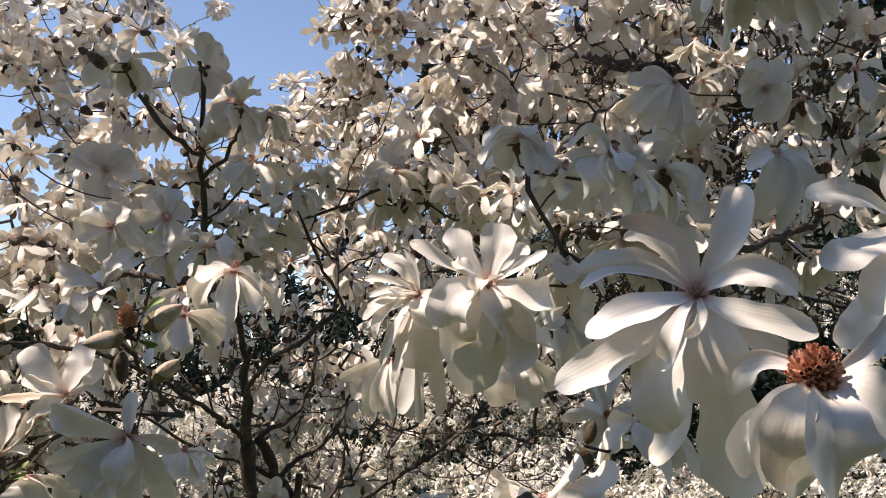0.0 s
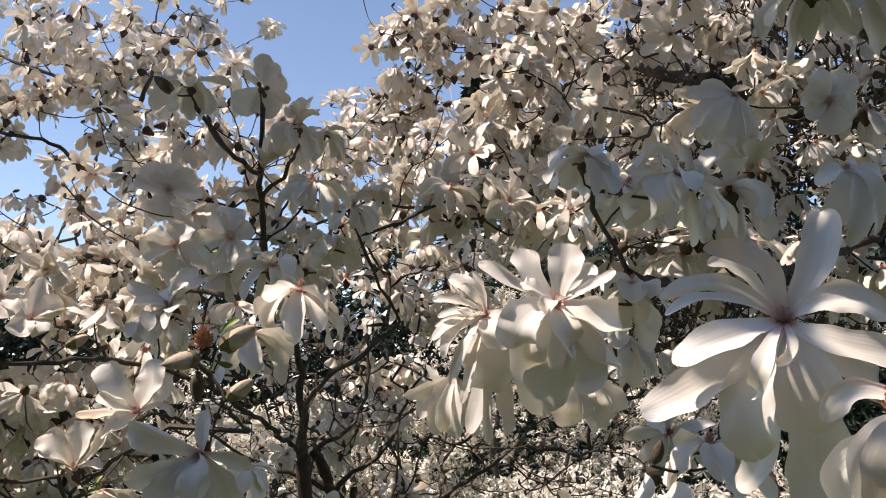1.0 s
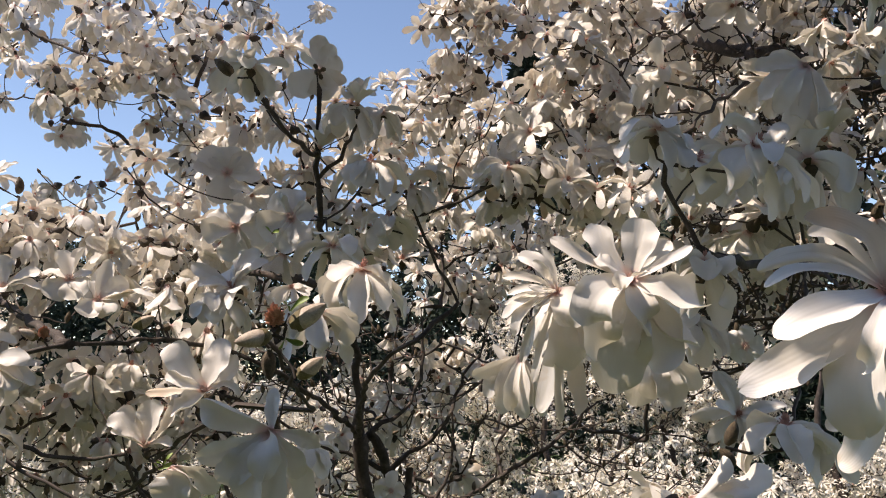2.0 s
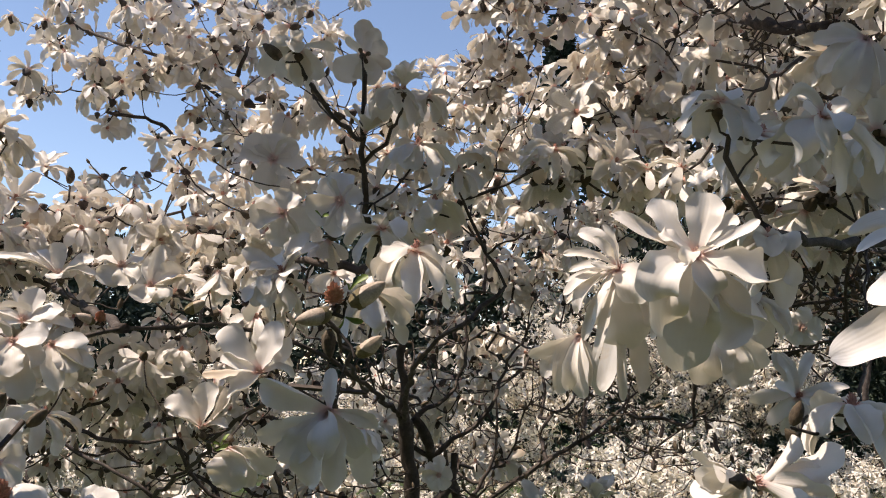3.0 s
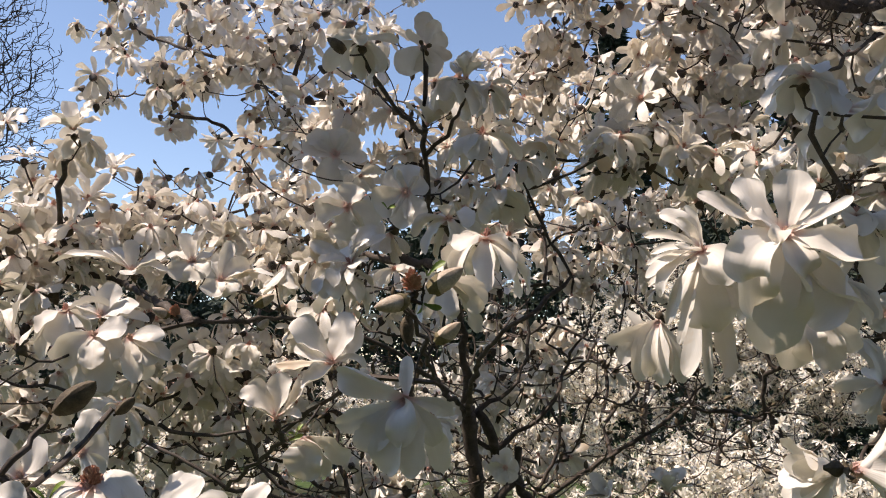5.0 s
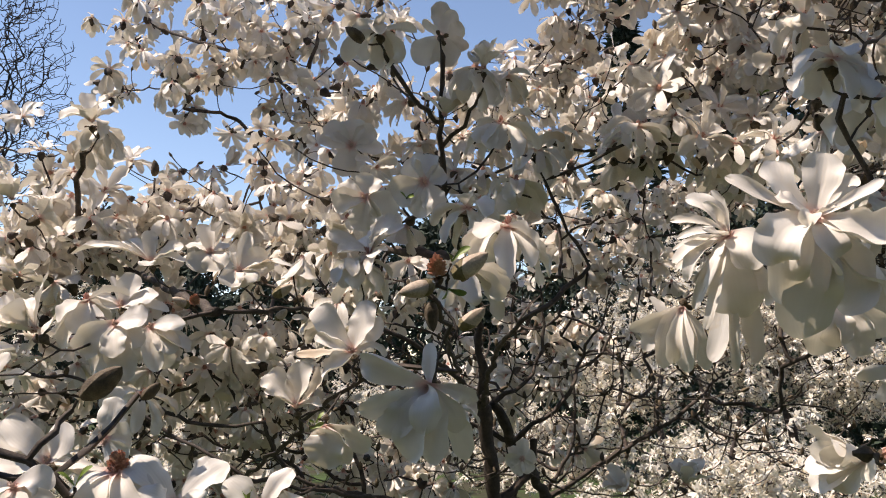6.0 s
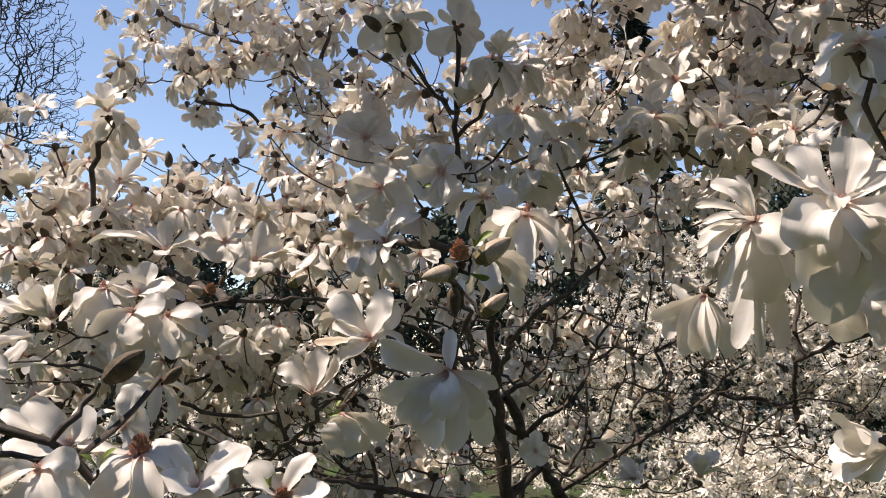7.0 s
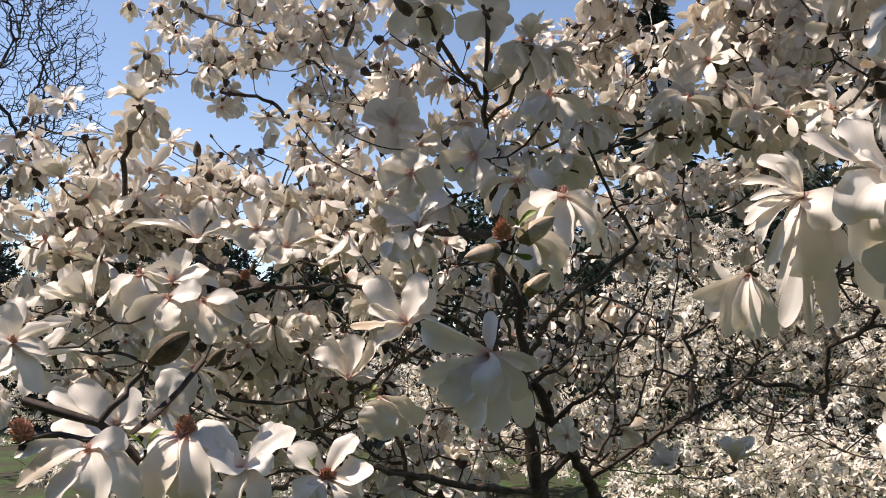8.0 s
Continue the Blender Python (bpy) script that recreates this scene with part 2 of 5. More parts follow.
def bud_of(turn, size, rings=9, sides=9):
    """A closed, pointed, furry bud."""
    axis, side = turn[:, 2], turn[:, 0]
    s = np.linspace(0, 1, rings)
    line = [axis * size * k + side * size * 0.08 * math.sin(k * 3) for k in s]
    r = size * 0.245 * np.interp(s, np.linspace(0, 1, 9), [0.35, 0.74, 0.96, 1.0, 0.97, 0.88, 0.72, 0.48, 0.06])
    return tube(line, r, sides)


def spine(turn, around, open_deg, length, curl, droop, steps=12):
    """The middle and the tip of a petal that leaves the axis by open_deg, bends outward by curl degrees and is pulled down by droop."""
    side = turn @ np.array([math.cos(around), math.sin(around), 0.0])
    axis = turn[:, 2]
    a = radians(open_deg)
    way = math.cos(a) * axis + math.sin(a) * side
    sway = np.cross(axis, side) * rng.normal(0, 0.4)
    spot, mid = side * length * 0.03, None
    for k in range(steps):
        bend = radians(curl) / steps * (0.4 + 1.2 * k / steps)
        way = way * math.cos(bend) + (side - way * (side @ way) - 0.55 * axis) * math.sin(bend)
        way = way + (np.array([0, 0, -1.0]) * droop + sway) / steps
        way = way / np.linalg.norm(way)
        spot = spot + way * length / steps
        if k == steps // 2 - 1:
            mid = spot
    return mid, spot


def flower(tree, x, y, z, dx, dy, dz, size, kind="star", label=""):
    """A flower of the near boughs: stamens with every petal and the bud scales under them."""
    if kind == "droop":
        # limp petals hang round an upright stalk
        dx, dy, dz = Vector((dx * 0.55, dy * 0.35 + 0.25, 0.75)).normalized()
        z += size * 0.45
    turn = axis_turn((dx, dy, dz))
    v, f, u = heart_of(turn, size)
    ob = part("flower", mesh_from("flower", v, f, STAMEN, u), tree, label)
    ob.location = (x, y, z)
    v, f, u = scales_of(turn, size)
    part("bud_scale", mesh_from("bud_scale", v, f, SCALE, u), ob, "furry brown bud scales")
    for count, opening, length, width, curl, droop, cup in KINDS[kind]:
        begin = rng.uniform(0, 6.28)
        for k in range(count):
            mid, tip = spine(turn, begin + (k + rng.uniform(-0.4, 0.4)) * 2 * math.pi / count, opening + rng.normal(0, 14),
                             size * length * rng.uniform(0.8, 1.15), curl + rng.normal(0, 24), droop * rng.uniform(0.55, 1.4))
            v, f, u = blade(mid, tip, size * width * rng.uniform(0.8, 1.08), turn[:, 2], rng.normal(0, 24), 14, 8)
            part("petal", mesh_from("petal", v, f, PETAL, u), ob)
    ENDS.append((x - dx * size * 0.28, y - dy * size * 0.28, z - dz * size * 0.28))
    return ob


petal_rng = np.random.default_rng(11)


def blade(mid, tip, width, axis, turn, nu=22, nv=10):
    """A long soft petal from the flower's base through mid to tip: channelled at the base, broad past the middle, with rolled, waving margins."""
    mid, tip, axis = np.array(mid, float), np.array(tip, float), np.array(axis, float)
    bow = 2 * mid - 0.5 * tip
    q = np.linspace(0, 1, nu + 1)
    s = 0.55 * q + 0.45 * (1 - (1 - q) ** 2)
    v = np.linspace(-1, 1, nv + 1)
    line = np.outer(2 * s * (1 - s), bow) + np.outer(s ** 2, tip) + axis * 0.003
    way = np.gradient(line, axis=0)
    way /= np.linalg.norm(way, axis=1, keepdims=True)
    row = np.cross(way, axis)
    row /= np.linalg.norm(row, axis=1, keepdims=True) + 1e-6
    for k in range(1, nu + 1):
        if row[k] @ row[k - 1] < 0:
            row[k] = -row[k]
    up = np.cross(row, way)
    roll = (radians(turn) * s + petal_rng.normal(0, 0.12) * s ** 2)[:, None]
    row, up = row * np.cos(roll) + up * np.sin(roll), up * np.cos(roll) - row * np.sin(roll)
    broad = np.clip(s / petal_rng.uniform(0.5, 0.68), 0, 1)
    wide = width * 0.585 * (0.34 + 0.66 * broad ** 2 * (3 - 2 * broad))
    wide = wide * np.clip(1 - np.clip((s - 0.6) / 0.402, 0, 1) ** petal_rng.uniform(2.2, 3.0), 0.0, 1) ** 0.5
    curve = (petal_rng.uniform(0.7, 1.25) * (1 - s) ** 1.3 + petal_rng.normal(0.3, 0.45) * s)[:, None]
    left, right = petal_rng.normal(0.1, 0.55, 2)
    hem = np.clip(np.abs(v) - 0.55, 0, 1)[None] * np.where(v < 0, left, right)[None] * np.sin(np.pi * s)[:, None] * 2.2
    fold = petal_rng.normal(0, 0.75) * np.clip(v * petal_rng.choice([-1, 1]) - petal_rng.uniform(0.0, 0.35), 0, 1)
    bent = curve * v[None] + hem * np.sign(v)[None] + fold[None] * np.clip(s * 2.2, 0, 1)[:, None]
    half = nv // 2

    def along(f):
        c = np.concatenate([np.zeros((nu + 1, 1)), np.cumsum((f[:, 1:] + f[:, :-1]) / 2, axis=1)], 1) * (2 / nv)
        return c - c[:, half:half + 1]
    phase, waves = petal_rng.uniform(0, 6.28, 2), petal_rng.uniform(1.4, 3.2, 2)
    side = np.where(v < 0, 0, 1)
    ripple = 0.15 * np.sin(phase[side][None] + waves[side][None] * 6.28 * s[:, None]) * (v ** 2)[None] * np.clip(s * 1.6, 0, 1)[:, None]
    crease = -petal_rng.uniform(0.02, 0.16) * np.exp(-(v / 0.2) ** 2)[None] * np.sin(np.pi * s ** 0.8)[:, None]
    ribs = 0.014 * np.cos(v * 15 + phase[0])[None] * np.sin(np.pi * s)[:, None]
    rim = 1 + 0.045 * np.sin(phase[side][None] * 2 + 9 * waves[side][None] * s[:, None])
    notch = 1 - petal_rng.uniform(0, 0.05) * np.exp(-(v / 0.25) ** 2)
    lift = wide[:, None] * (along(np.sin(bent)) + ripple + crease + ribs)
    verts = line[:, None] + (wide[:, None] * along(np.cos(bent)) * rim)[..., None] * row[:, None] + lift[..., None] * up[:, None]
    verts[-3:] += (notch[None, :, None] - 1) * (tip * 0.5)[None, None]
    uv = np.stack([np.tile(v * 0.5 + 0.5, nu + 1), np.repeat(s, nv + 1)], 1)
    return verts.reshape(-1, 3), grid_faces(nu, nv), uv


def open_flower(tree, x, y, z, axis, heart, label=""):
    """Pistil and scales of a near flower, whose petals reach() then adds one by one."""
    turn = axis_turn(axis)
    v, f, u = heart_of(turn, heart)
    ob = part("flower", mesh_from("flower", v, f, PISTIL, u), tree, label)
    ob.location = (x, y, z)
    FACING[ob.name] = Vector(axis).normalized()
    v, f, u = scales_of(turn, heart)
    part("bud_scale", mesh_from("bud_scale", v, f, SCALE, u), ob, "furry brown bud scales")
    ENDS.append((x - axis[0] * heart * 0.28, y - axis[1] * heart * 0.28, z - axis[2] * heart * 0.28))
    return ob


def reach(bloom, mid, tip, width, turn):
    v, f, u = blade(mid, tip, width, FACING[bloom.name], turn)
    part("petal", mesh_from("petal", v, f, PETAL, u), bloom)


def shaped_flower(tree, x, y, z, axis, petals, heart=0.07):
    """A flower whose petals each reach to a tip of their own: (dx, dy, dz, width, arch)."""
    turn = axis_turn(axis)
    v, f, u = heart_of(turn, heart)
    ob = part("flower", mesh_from("flower", v, f, PISTIL, u), tree)
    ob.location = (x, y, z)
    v, f, u = scales_of(turn, heart)
    part("bud_scale", mesh_from("bud_scale", v, f, SCALE, u), ob, "furry brown bud scales")
    for dx, dy, dz, width, arch in petals:
        tip, way = np.array([dx, dy, dz]), np.array(Vector(axis).normalized())
        v, f, u = blade(tip * 0.5 + way * 0.6 * arch * np.linalg.norm(tip), tip, width * 1.05, way, petal_rng.normal(0, 18), 16, 8)
        part("petal", mesh_from("petal", v, f, PETAL, u), ob)
    ENDS.append((x - axis[0] * heart * 0.28, y - axis[1] * heart * 0.28, z - axis[2] * heart * 0.28))
    return ob


def bud(tree, x, y, z, dx, dy, dz, size, kind="furry"):
    """A bud at a twig's end: furry and closed, opening white from its brown scales, or spent to bare stamens."""
    turn = axis_turn((dx, dy, dz))
    if kind == "stamen":
        v, f, u = spent_of(turn, size * 1.15)
        ob = part("flower", mesh_from("flower", v, f, SPENT, u), tree, "spent flower with bare pinkish brown stamens")
        v, f, u = scales_of(turn, size * 1.8)
        part("bud_scale", mesh_from("bud_scale", v, f, SCALE, u), ob)
    elif kind == "white":
        v, f, u = bud_of(turn, size)
        ob = part("bud", mesh_from("bud", v, f, BUD_SKIN, u), tree, "swelling cream bud in brown scales")
        low = v.reshape(9, 10, 3)[:4].copy()
        ring = low.mean(1, keepdims=True)
        low = ring + (low - ring) * np.array([1.12, 1.09, 1.07, 1.03])[:, None, None]
        low[2:] += turn[:, 2] * (np.sin(np.arange(10) * 0.698 + rng.uniform(0, 6)) * size * 0.14)[None, :, None]
        part("bud_scale", mesh_from("bud_scale", low.reshape(-1, 3), grid_faces(3, 9), SLEEVE), ob, "furry olive brown scale")
    elif kind == "leaf":
        v, f, u = petal(turn, 0.0, 20, size, size * 0.4, 30, 0.1, 0.7, 10, 6, 4, 0.1)
        ob = part("leaf", mesh_from("leaf", v, f, GREEN, u), tree, "small fresh green leaf")
        v, f, u = petal(turn, 3.2, 30, size * 0.8, size * 0.34, 30, 0.1, 0.7, 10, 6, 4, 0.1)
        part("leaf", mesh_from("leaf", v, f, GREEN, u), ob)
    else:
        v, f, u = bud_of(turn, size)
        ob = part("bud", mesh_from("bud", v, f, SCALE, u), tree, "closed furry brown bud")
    ob.location = (x, y, z)
    ENDS.append((x - dx * size * 0.1, y - dy * size * 0.1, z - dz * size * 0.1))
    return ob


ENDS, FACING = [], {}


def flower_shapes(count, nu, nv, fine):
    """Shapes for the many flowers further in: petals, and a dark heart with scales."""
    shapes = []
    tilts = [80, 55, 30, 0, -30] if fine else [85, 65, 50, 35, 15]
    for k in range(count):
        e = radians(tilts[k % 5] + rng.normal(0, 8))
        kind = ("puff", "star", "open", "star")[k % 4] if not fine else ("ruffle", "open", "droop", "puff", "ruffle", "droop", "puff", "cup")[k % 8]
        if kind == "droop":
            e = radians(rng.uniform(45, 85))
        turn = axis_turn((math.cos(e), 0, math.sin(e)))
        white = joined(petals_of(kind, turn, 1.0, nu, nv))
        if not fine:
            white[2][:, 1] = 0.25 + 0.75 * white[2][:, 1]
        axis = turn[:, 2]
        heart = tube([axis * 0.0, axis * 0.09, axis * 0.17], [0.07, 0.085, 0.02], 5 if fine else 3)
        g = 1.55 if fine else 0.95
        v, f, u = tube([axis * -0.30 * g, axis * -0.17 * g, axis * -0.08 * g, axis * -0.03 * g], g * np.array([0.03, 0.10, 0.115, 0.03]), 6 if fine else 3)
        shapes.append((white, heart, (v, f, u), -0.28 * turn[:, 2]))
    return shapes


def spread(shape, spots, turns, sizes):
    """Many copies of a shape (vertices, faces, uvs) as one."""
    v, f, u = shape
    c, s = np.cos(turns), np.sin(turns)
    r = np.zeros((len(spots), 3, 3))
    r[:, 0, 0], r[:, 0, 1], r[:, 1, 0], r[:, 1, 1], r[:, 2, 2] = c, -s, s, c, 1
    out = np.einsum("nij,vj->nvi", r * sizes[:, None, None], v) + spots[:, None]
    faces = f[None] + (np.arange(len(spots)) * len(v))[:, None, None]
    return out.reshape(-1, 3), faces.reshape(-1, f.shape[1]), np.tile(u, (len(spots), 1))


MID = flower_shapes(36, 5, 2, True)
FAR = flower_shapes(12, 2, 1, False)


def plant_flowers(tree, spots, sizes, shapes, single, skin=PETAL):
    """Flowers at spots: the first ones (single) each a part of its own, the rest one mass. Returns where their stalks begin."""
    which = rng.integers(len(shapes), size=len(spots))
    turns = rng.uniform(0, 2 * math.pi, len(spots))
    stalks = np.zeros((len(spots), 3))
    for k in range(len(spots)):
        c, s = math.cos(turns[k]), math.sin(turns[k])
        st = shapes[which[k]][3] * sizes[k]
        stalks[k] = spots[k] + np.array([c * st[0] - s * st[1], s * st[0] + c * st[1], st[2]])
    meshes = {}
    for k in range(min(single, len(spots))):
        w = which[k]
        if w not in meshes:
            white, heart, scale, _ = shapes[w]
            meshes[w] = (mesh_from("flower", *heart[:2], STAMEN, heart[2]), mesh_from("corolla", *white[:2], skin, white[2]), mesh_from("bud_scale", *scale[:2], SCALE, scale[2]))
        ob = part("flower", meshes[w][0], tree)
        ob.matrix_basis = pose(*spots[k], 0, 0, math.degrees(turns[k])) @ Matrix.Scale(sizes[k], 4)
        part("corolla", meshes[w][1], ob)
        part("bud_scale", meshes[w][2], ob)
    white, heart, scale = [], [], []
    for w in range(len(shapes)):
        pick = np.array([k for k in range(single, len(spots)) if which[k] == w], int)
        if len(pick):
            for store, shape in zip((white, heart, scale), shapes[w][:3]):
                store.append(spread(shape, spots[pick], turns[pick], sizes[pick]))
    if white:
        for name, store, mat, label in (("blossom", white, skin, "white petals of countless flowers"), ("stamen_mass", heart, STAMEN, "reddish brown stamens"), ("calyx_mass", scale, TWIG, "brown bud scales")):
            v, f, u = joined(store)
            tagged(part(name, mesh_from(name, v, f, mat, u), tree, label), kind="stuff")
    return stalks


# ---- branches ----
def grow(tree, limbs, ends, thin, trunk_radius, longest=0.036, keep=0.35, bark=BARK, twig=TWIG, sides=4):
    """Branches from the given limbs (polylines with a radius at both ends) to every flower's stalk."""
    spots, parent, far = [], [], []
    fixed = {}
    for line, r0, r1, start in limbs:
        before = -1
        if start is not None:
            before = int(np.argmin(((np.array(spots) - line[0]) ** 2).sum(1)))
        line = np.array(line, float)
        length = np.r_[0, np.cumsum(np.linalg.norm(np.diff(line, axis=0), axis=1))]
        n = max(3, int(length[-1] / longest))
        q = np.linspace(0, length[-1], n + 1)
        pts = np.stack([np.interp(q, length, line[:, a]) for a in range(3)], 1)
        for _ in range(2):
            pts[1:-1] = (pts[:-2] + 2 * pts[1:-1] + pts[2:]) / 4
        wob = rng.normal(0, 0.0035, pts.shape)
        wob[0] = 0
        for k, p in enumerate(pts + wob):
            spots.append(p)
            parent.append(before)
            far.append((far[before] if before >= 0 else 0) + longest)
            before = len(spots) - 1
            fixed[before] = r0 + (r1 - r0) * k / n
    ends = np.array(ends, float)
    room = len(spots) + int(len(ends) * 26) + 100
    pos, length = np.zeros((room, 3)), np.full(room, 1e9)
    used = len(spots)
    pos[:used], length[:used] = spots, far
    order = np.argsort([((pos[:used] - e) ** 2).sum(1).min() for e in ends])
    for k in order:
        e = ends[k]
        gap = np.linalg.norm(pos[:used] - e, axis=1)
        # climbing branches: a start below the end is cheaper
        rise = np.clip(pos[:used, 2] - e[2], 0, None)
        best = int(np.argmin(gap + keep * length[:used] * 0.3 + 0.5 * rise))
        a = pos[best]
        n = max(2, min(24, int(gap[best] / longest) + 1))
        sag = rng.normal(0, 0.07, 3) * gap[best]
        sag[2] -= 0.05 * gap[best]
        before = best
        for i in range(1, n + 1):
            f = i / n
            p = a + (e - a) * f + sag * math.sin(math.pi * f)
            if i < n:
                p = p + rng.normal(0, 0.0020, 3)
            if used >= room:
                break
            pos[used], length[used] = p, length[before] + gap[best] / n
            parent.append(before)
            before = used
            used += 1
    parent = np.array(parent)
    load = np.zeros(used)
    kids = [[] for _ in range(used)]
    for k in range(used - 1, -1, -1):
        load[k] = max(load[k], 1)
        if parent[k] >= 0:
            load[parent[k]] += load[k]
            kids[parent[k]].append(k)
    # one load for each tip: recount from the tips
    load = np.zeros(used)
    for k in range(used - 1, -1, -1):
        if not kids[k]:
            load[k] = 1
        if parent[k] >= 0:
            load[parent[k]] += load[k]
    radius = np.minimum(thin * load ** 0.31, trunk_radius)
    for k, r in fixed.items():
        radius[k] = r
    twigs, count = [], 0
    starts = [k for k in range(used) if parent[k] < 0]
    chains = []
    todo = [(k, None) for k in starts]
    while todo:
        k, root = todo.pop()
        chain = [] if root is None else [root]
        while True:
            chain.append(k)
            if not kids[k]:
                break
            nxt = max(kids[k], key=lambda c: radius[c] * 1000 + load[c])
            todo += [(c, k) for c in kids[k] if c != nxt]
            k = nxt
        chains.append(chain)
    for chain in chains:
        pts, r = pos[chain], radius[chain].copy()
        if len(chain) > 1:
            r[0] = r[1]
        if len(chain) < 2:
            continue
        r = r * rng.uniform(0.84, 1.2, len(r))
        thick = r.max()
        piece = tube(pts, r, 10 if thick > 0.015 else 7 if thick > 0.006 else sides)
        if thick > 0.0075 and len(chain) > 3:
            name = "trunk" if thick > 0.03 else "branch"
            part(name, mesh_from(name, piece[0], piece[1], bark, piece[2]), tree)
        else:
            twigs.append(piece)
    if twigs:
        v, f, u = joined(twigs)
        tagged(part("brushwood", mesh_from("brushwood", v, f, twig, u), tree, "tangle of thin dark twigs"), kind="stuff")


def scatter(cx, cy, cz, rx, ry, rz, count, apart=0.0):
    """Spots in an ellipsoid bough, denser to its skin."""
    d = rng.normal(0, 1, (count, 3))
    d /= np.linalg.norm(d, axis=1, keepdims=True)
    r = rng.uniform(0.15, 1.0, (count, 1)) ** 0.5
    return np.array([cx, cy, cz]) + d * r * np.array([rx, ry, rz])


def clustered(spots):
    """Gathers half of a bough's spots into tufts, as flowers stand at the twigs' ends."""
    move = rng.random(len(spots)) < 0.55
    spots[move] = spots[rng.integers(max(1, len(spots) // 2), size=int(move.sum()))] + rng.normal(0, 0.045, (int(move.sum()), 3))
    return spots


def plant_buds(tree, spots):
    """Small closed buds on the ends of bare twigs."""
    store = []
    for k in range(6):
        e = radians(rng.uniform(20, 85))
        some = spots[k::6]
        store.append(spread(bud_of(axis_turn((math.cos(e), 0, math.sin(e))), 1.0, 5, 5), some, rng.uniform(0, 6.28, len(some)), rng.uniform(0.014, 0.028, len(some))))
    v, f, u = joined(store)
    tagged(part("bud_mass", mesh_from("bud_mass", v, f, SCALE, u), tree, "small closed brown buds"), kind="stuff")


def thing(name, label, category, x, y, z=0.0, group=""):
    ob = new(name)
    ob.location = (x, y, z)
    return tagged(ob, label, category, group)


# ---- ground ----
n = 120
u = np.linspace(-1, 1, n + 1)
gx, gy = np.meshgrid(np.sign(u) * np.abs(u) ** 3 * 900, np.sign(u) * np.abs(u) ** 3 * 900, indexing="ij")
gz = 0.10 * np.sin(gx * 0.21 + 1.0) * np.cos(gy * 0.17) * np.clip(1 - np.hypot(gx, gy) / 200, 0, 1)
ground = new("ground", mesh_from("ground", np.stack([gx, gy, gz], -1).reshape(-1, 3), grid_faces(n, n)[:, ::-1], GRASS))
tagged(ground, "green spring lawn in dappled shade", "lawn", kind="structure")

# ---- the near magnolia ----
magnolia = thing("magnolia_tree", "white star magnolia in full bloom with bare dark branches", "tree", -0.3, 2.4)
magnolia.location = (0, 0, 0)
flower(magnolia, 0.258, 0.888, 1.806, -0.02, 0.35, 0.94, 0.072, "droop")
flower(magnolia, 0.406, 1.244, 1.964, 0.01, -0.29, 0.96, 0.062, "cup")
flower(magnolia, 0.395, 0.948, 2.080, 0.04, -0.68, -0.73, 0.090, "droop")
flower(magnolia, 0.463, 0.969, 2.097, 0.60, -0.43, -0.67, 0.085, "droop")
flower(magnolia, 0.491, 1.430, 2.257, -0.00, 0.07, -1.00, 0.065, "cup")
flower(magnolia, 0.444, 1.853, 2.491, -0.56, -0.71, -0.43, 0.085, "open")
flower(magnolia, 0.464, 1.787, 2.524, 0.20, -0.19, -0.96, 0.080, "droop")
flower(magnolia, 0.562, 1.900, 2.495, 0.20, -0.19, -0.96, 0.075, "droop")
flower(magnolia, 0.082, 0.813, 1.828, 0.17, -0.98, -0.07, 0.062, "droop")
flower(magnolia, 0.147, 0.922, 1.696, 0.22, -0.43, -0.88, 0.075, "droop")
flower(magnolia, 0.244, 0.983, 1.504, 0.05, -0.93, -0.37, 0.085, "droop")
flower(magnolia, 0.264, 1.224, 1.923, 0.42, -0.81, 0.42, 0.075, "open")
flower(magnolia, 0.309, 1.224, 1.932, -0.26, -0.74, 0.63, 0.070, "open")
flower(magnolia, 0.146, 0.921, 1.817, 0.42, -0.58, -0.70, 0.072, "droop")
flower(magnolia, 0.178, 0.807, 1.796, 0.57, -0.77, 0.29, 0.080, "droop")
flower(magnolia, 0.095, 0.805, 1.483, 1.00, 0.06, -0.04, 0.075, "cup")
flower(magnolia, 0.112, 0.892, 1.472, -0.96, -0.29, -0.06, 0.060, "cup")
flower(magnolia, 0.244, 1.217, 1.548, 0.31, -0.94, 0.16, 0.070, "star")
flower(magnolia, 0.151, 1.030, 1.641, 0.56, -0.43, -0.71, 0.070, "droop")
flower(magnolia, -0.098, 1.548, 1.980, 0.15, -0.76, -0.63, 0.075, "droop")
flower(magnolia, -0.024, 1.610, 2.010, 0.35, -0.89, -0.30, 0.075, "droop")
flower(magnolia, 0.017, 1.560, 1.989, 0.57, -0.68, 0.46, 0.075, "open")
flower(magnolia, 0.067, 1.670, 2.080, 0.44, -0.80, 0.41, 0.070, "star")
flower(magnolia, -0.019, 1.985, 2.273, 0.14, -0.67, -0.73, 0.080, "droop")
flower(magnolia, 0.031, 2.080, 2.397, -0.24, -0.42, -0.87, 0.080, "droop")
flower(magnolia, 0.083, 2.149, 2.494, 0.25, -0.46, -0.85, 0.080, "droop")
flower(magnolia, -0.041, 2.164, 2.428, 0.02, -0.90, -0.44, 0.075, "open")
flower(magnolia, 0.174, 2.011, 2.366, 0.35, -0.92, 0.18, 0.070, "open")
flower(magnolia, 0.185, 1.931, 2.225, 0.47, -0.78, -0.43, 0.070, "droop")
flower(magnolia, 0.359, 1.668, 2.147, 0.21, -0.28, -0.94, 0.085, "droop")
flower(magnolia, 0.211, 1.532, 2.166, 0.06, -0.31, -0.95, 0.080, "droop")
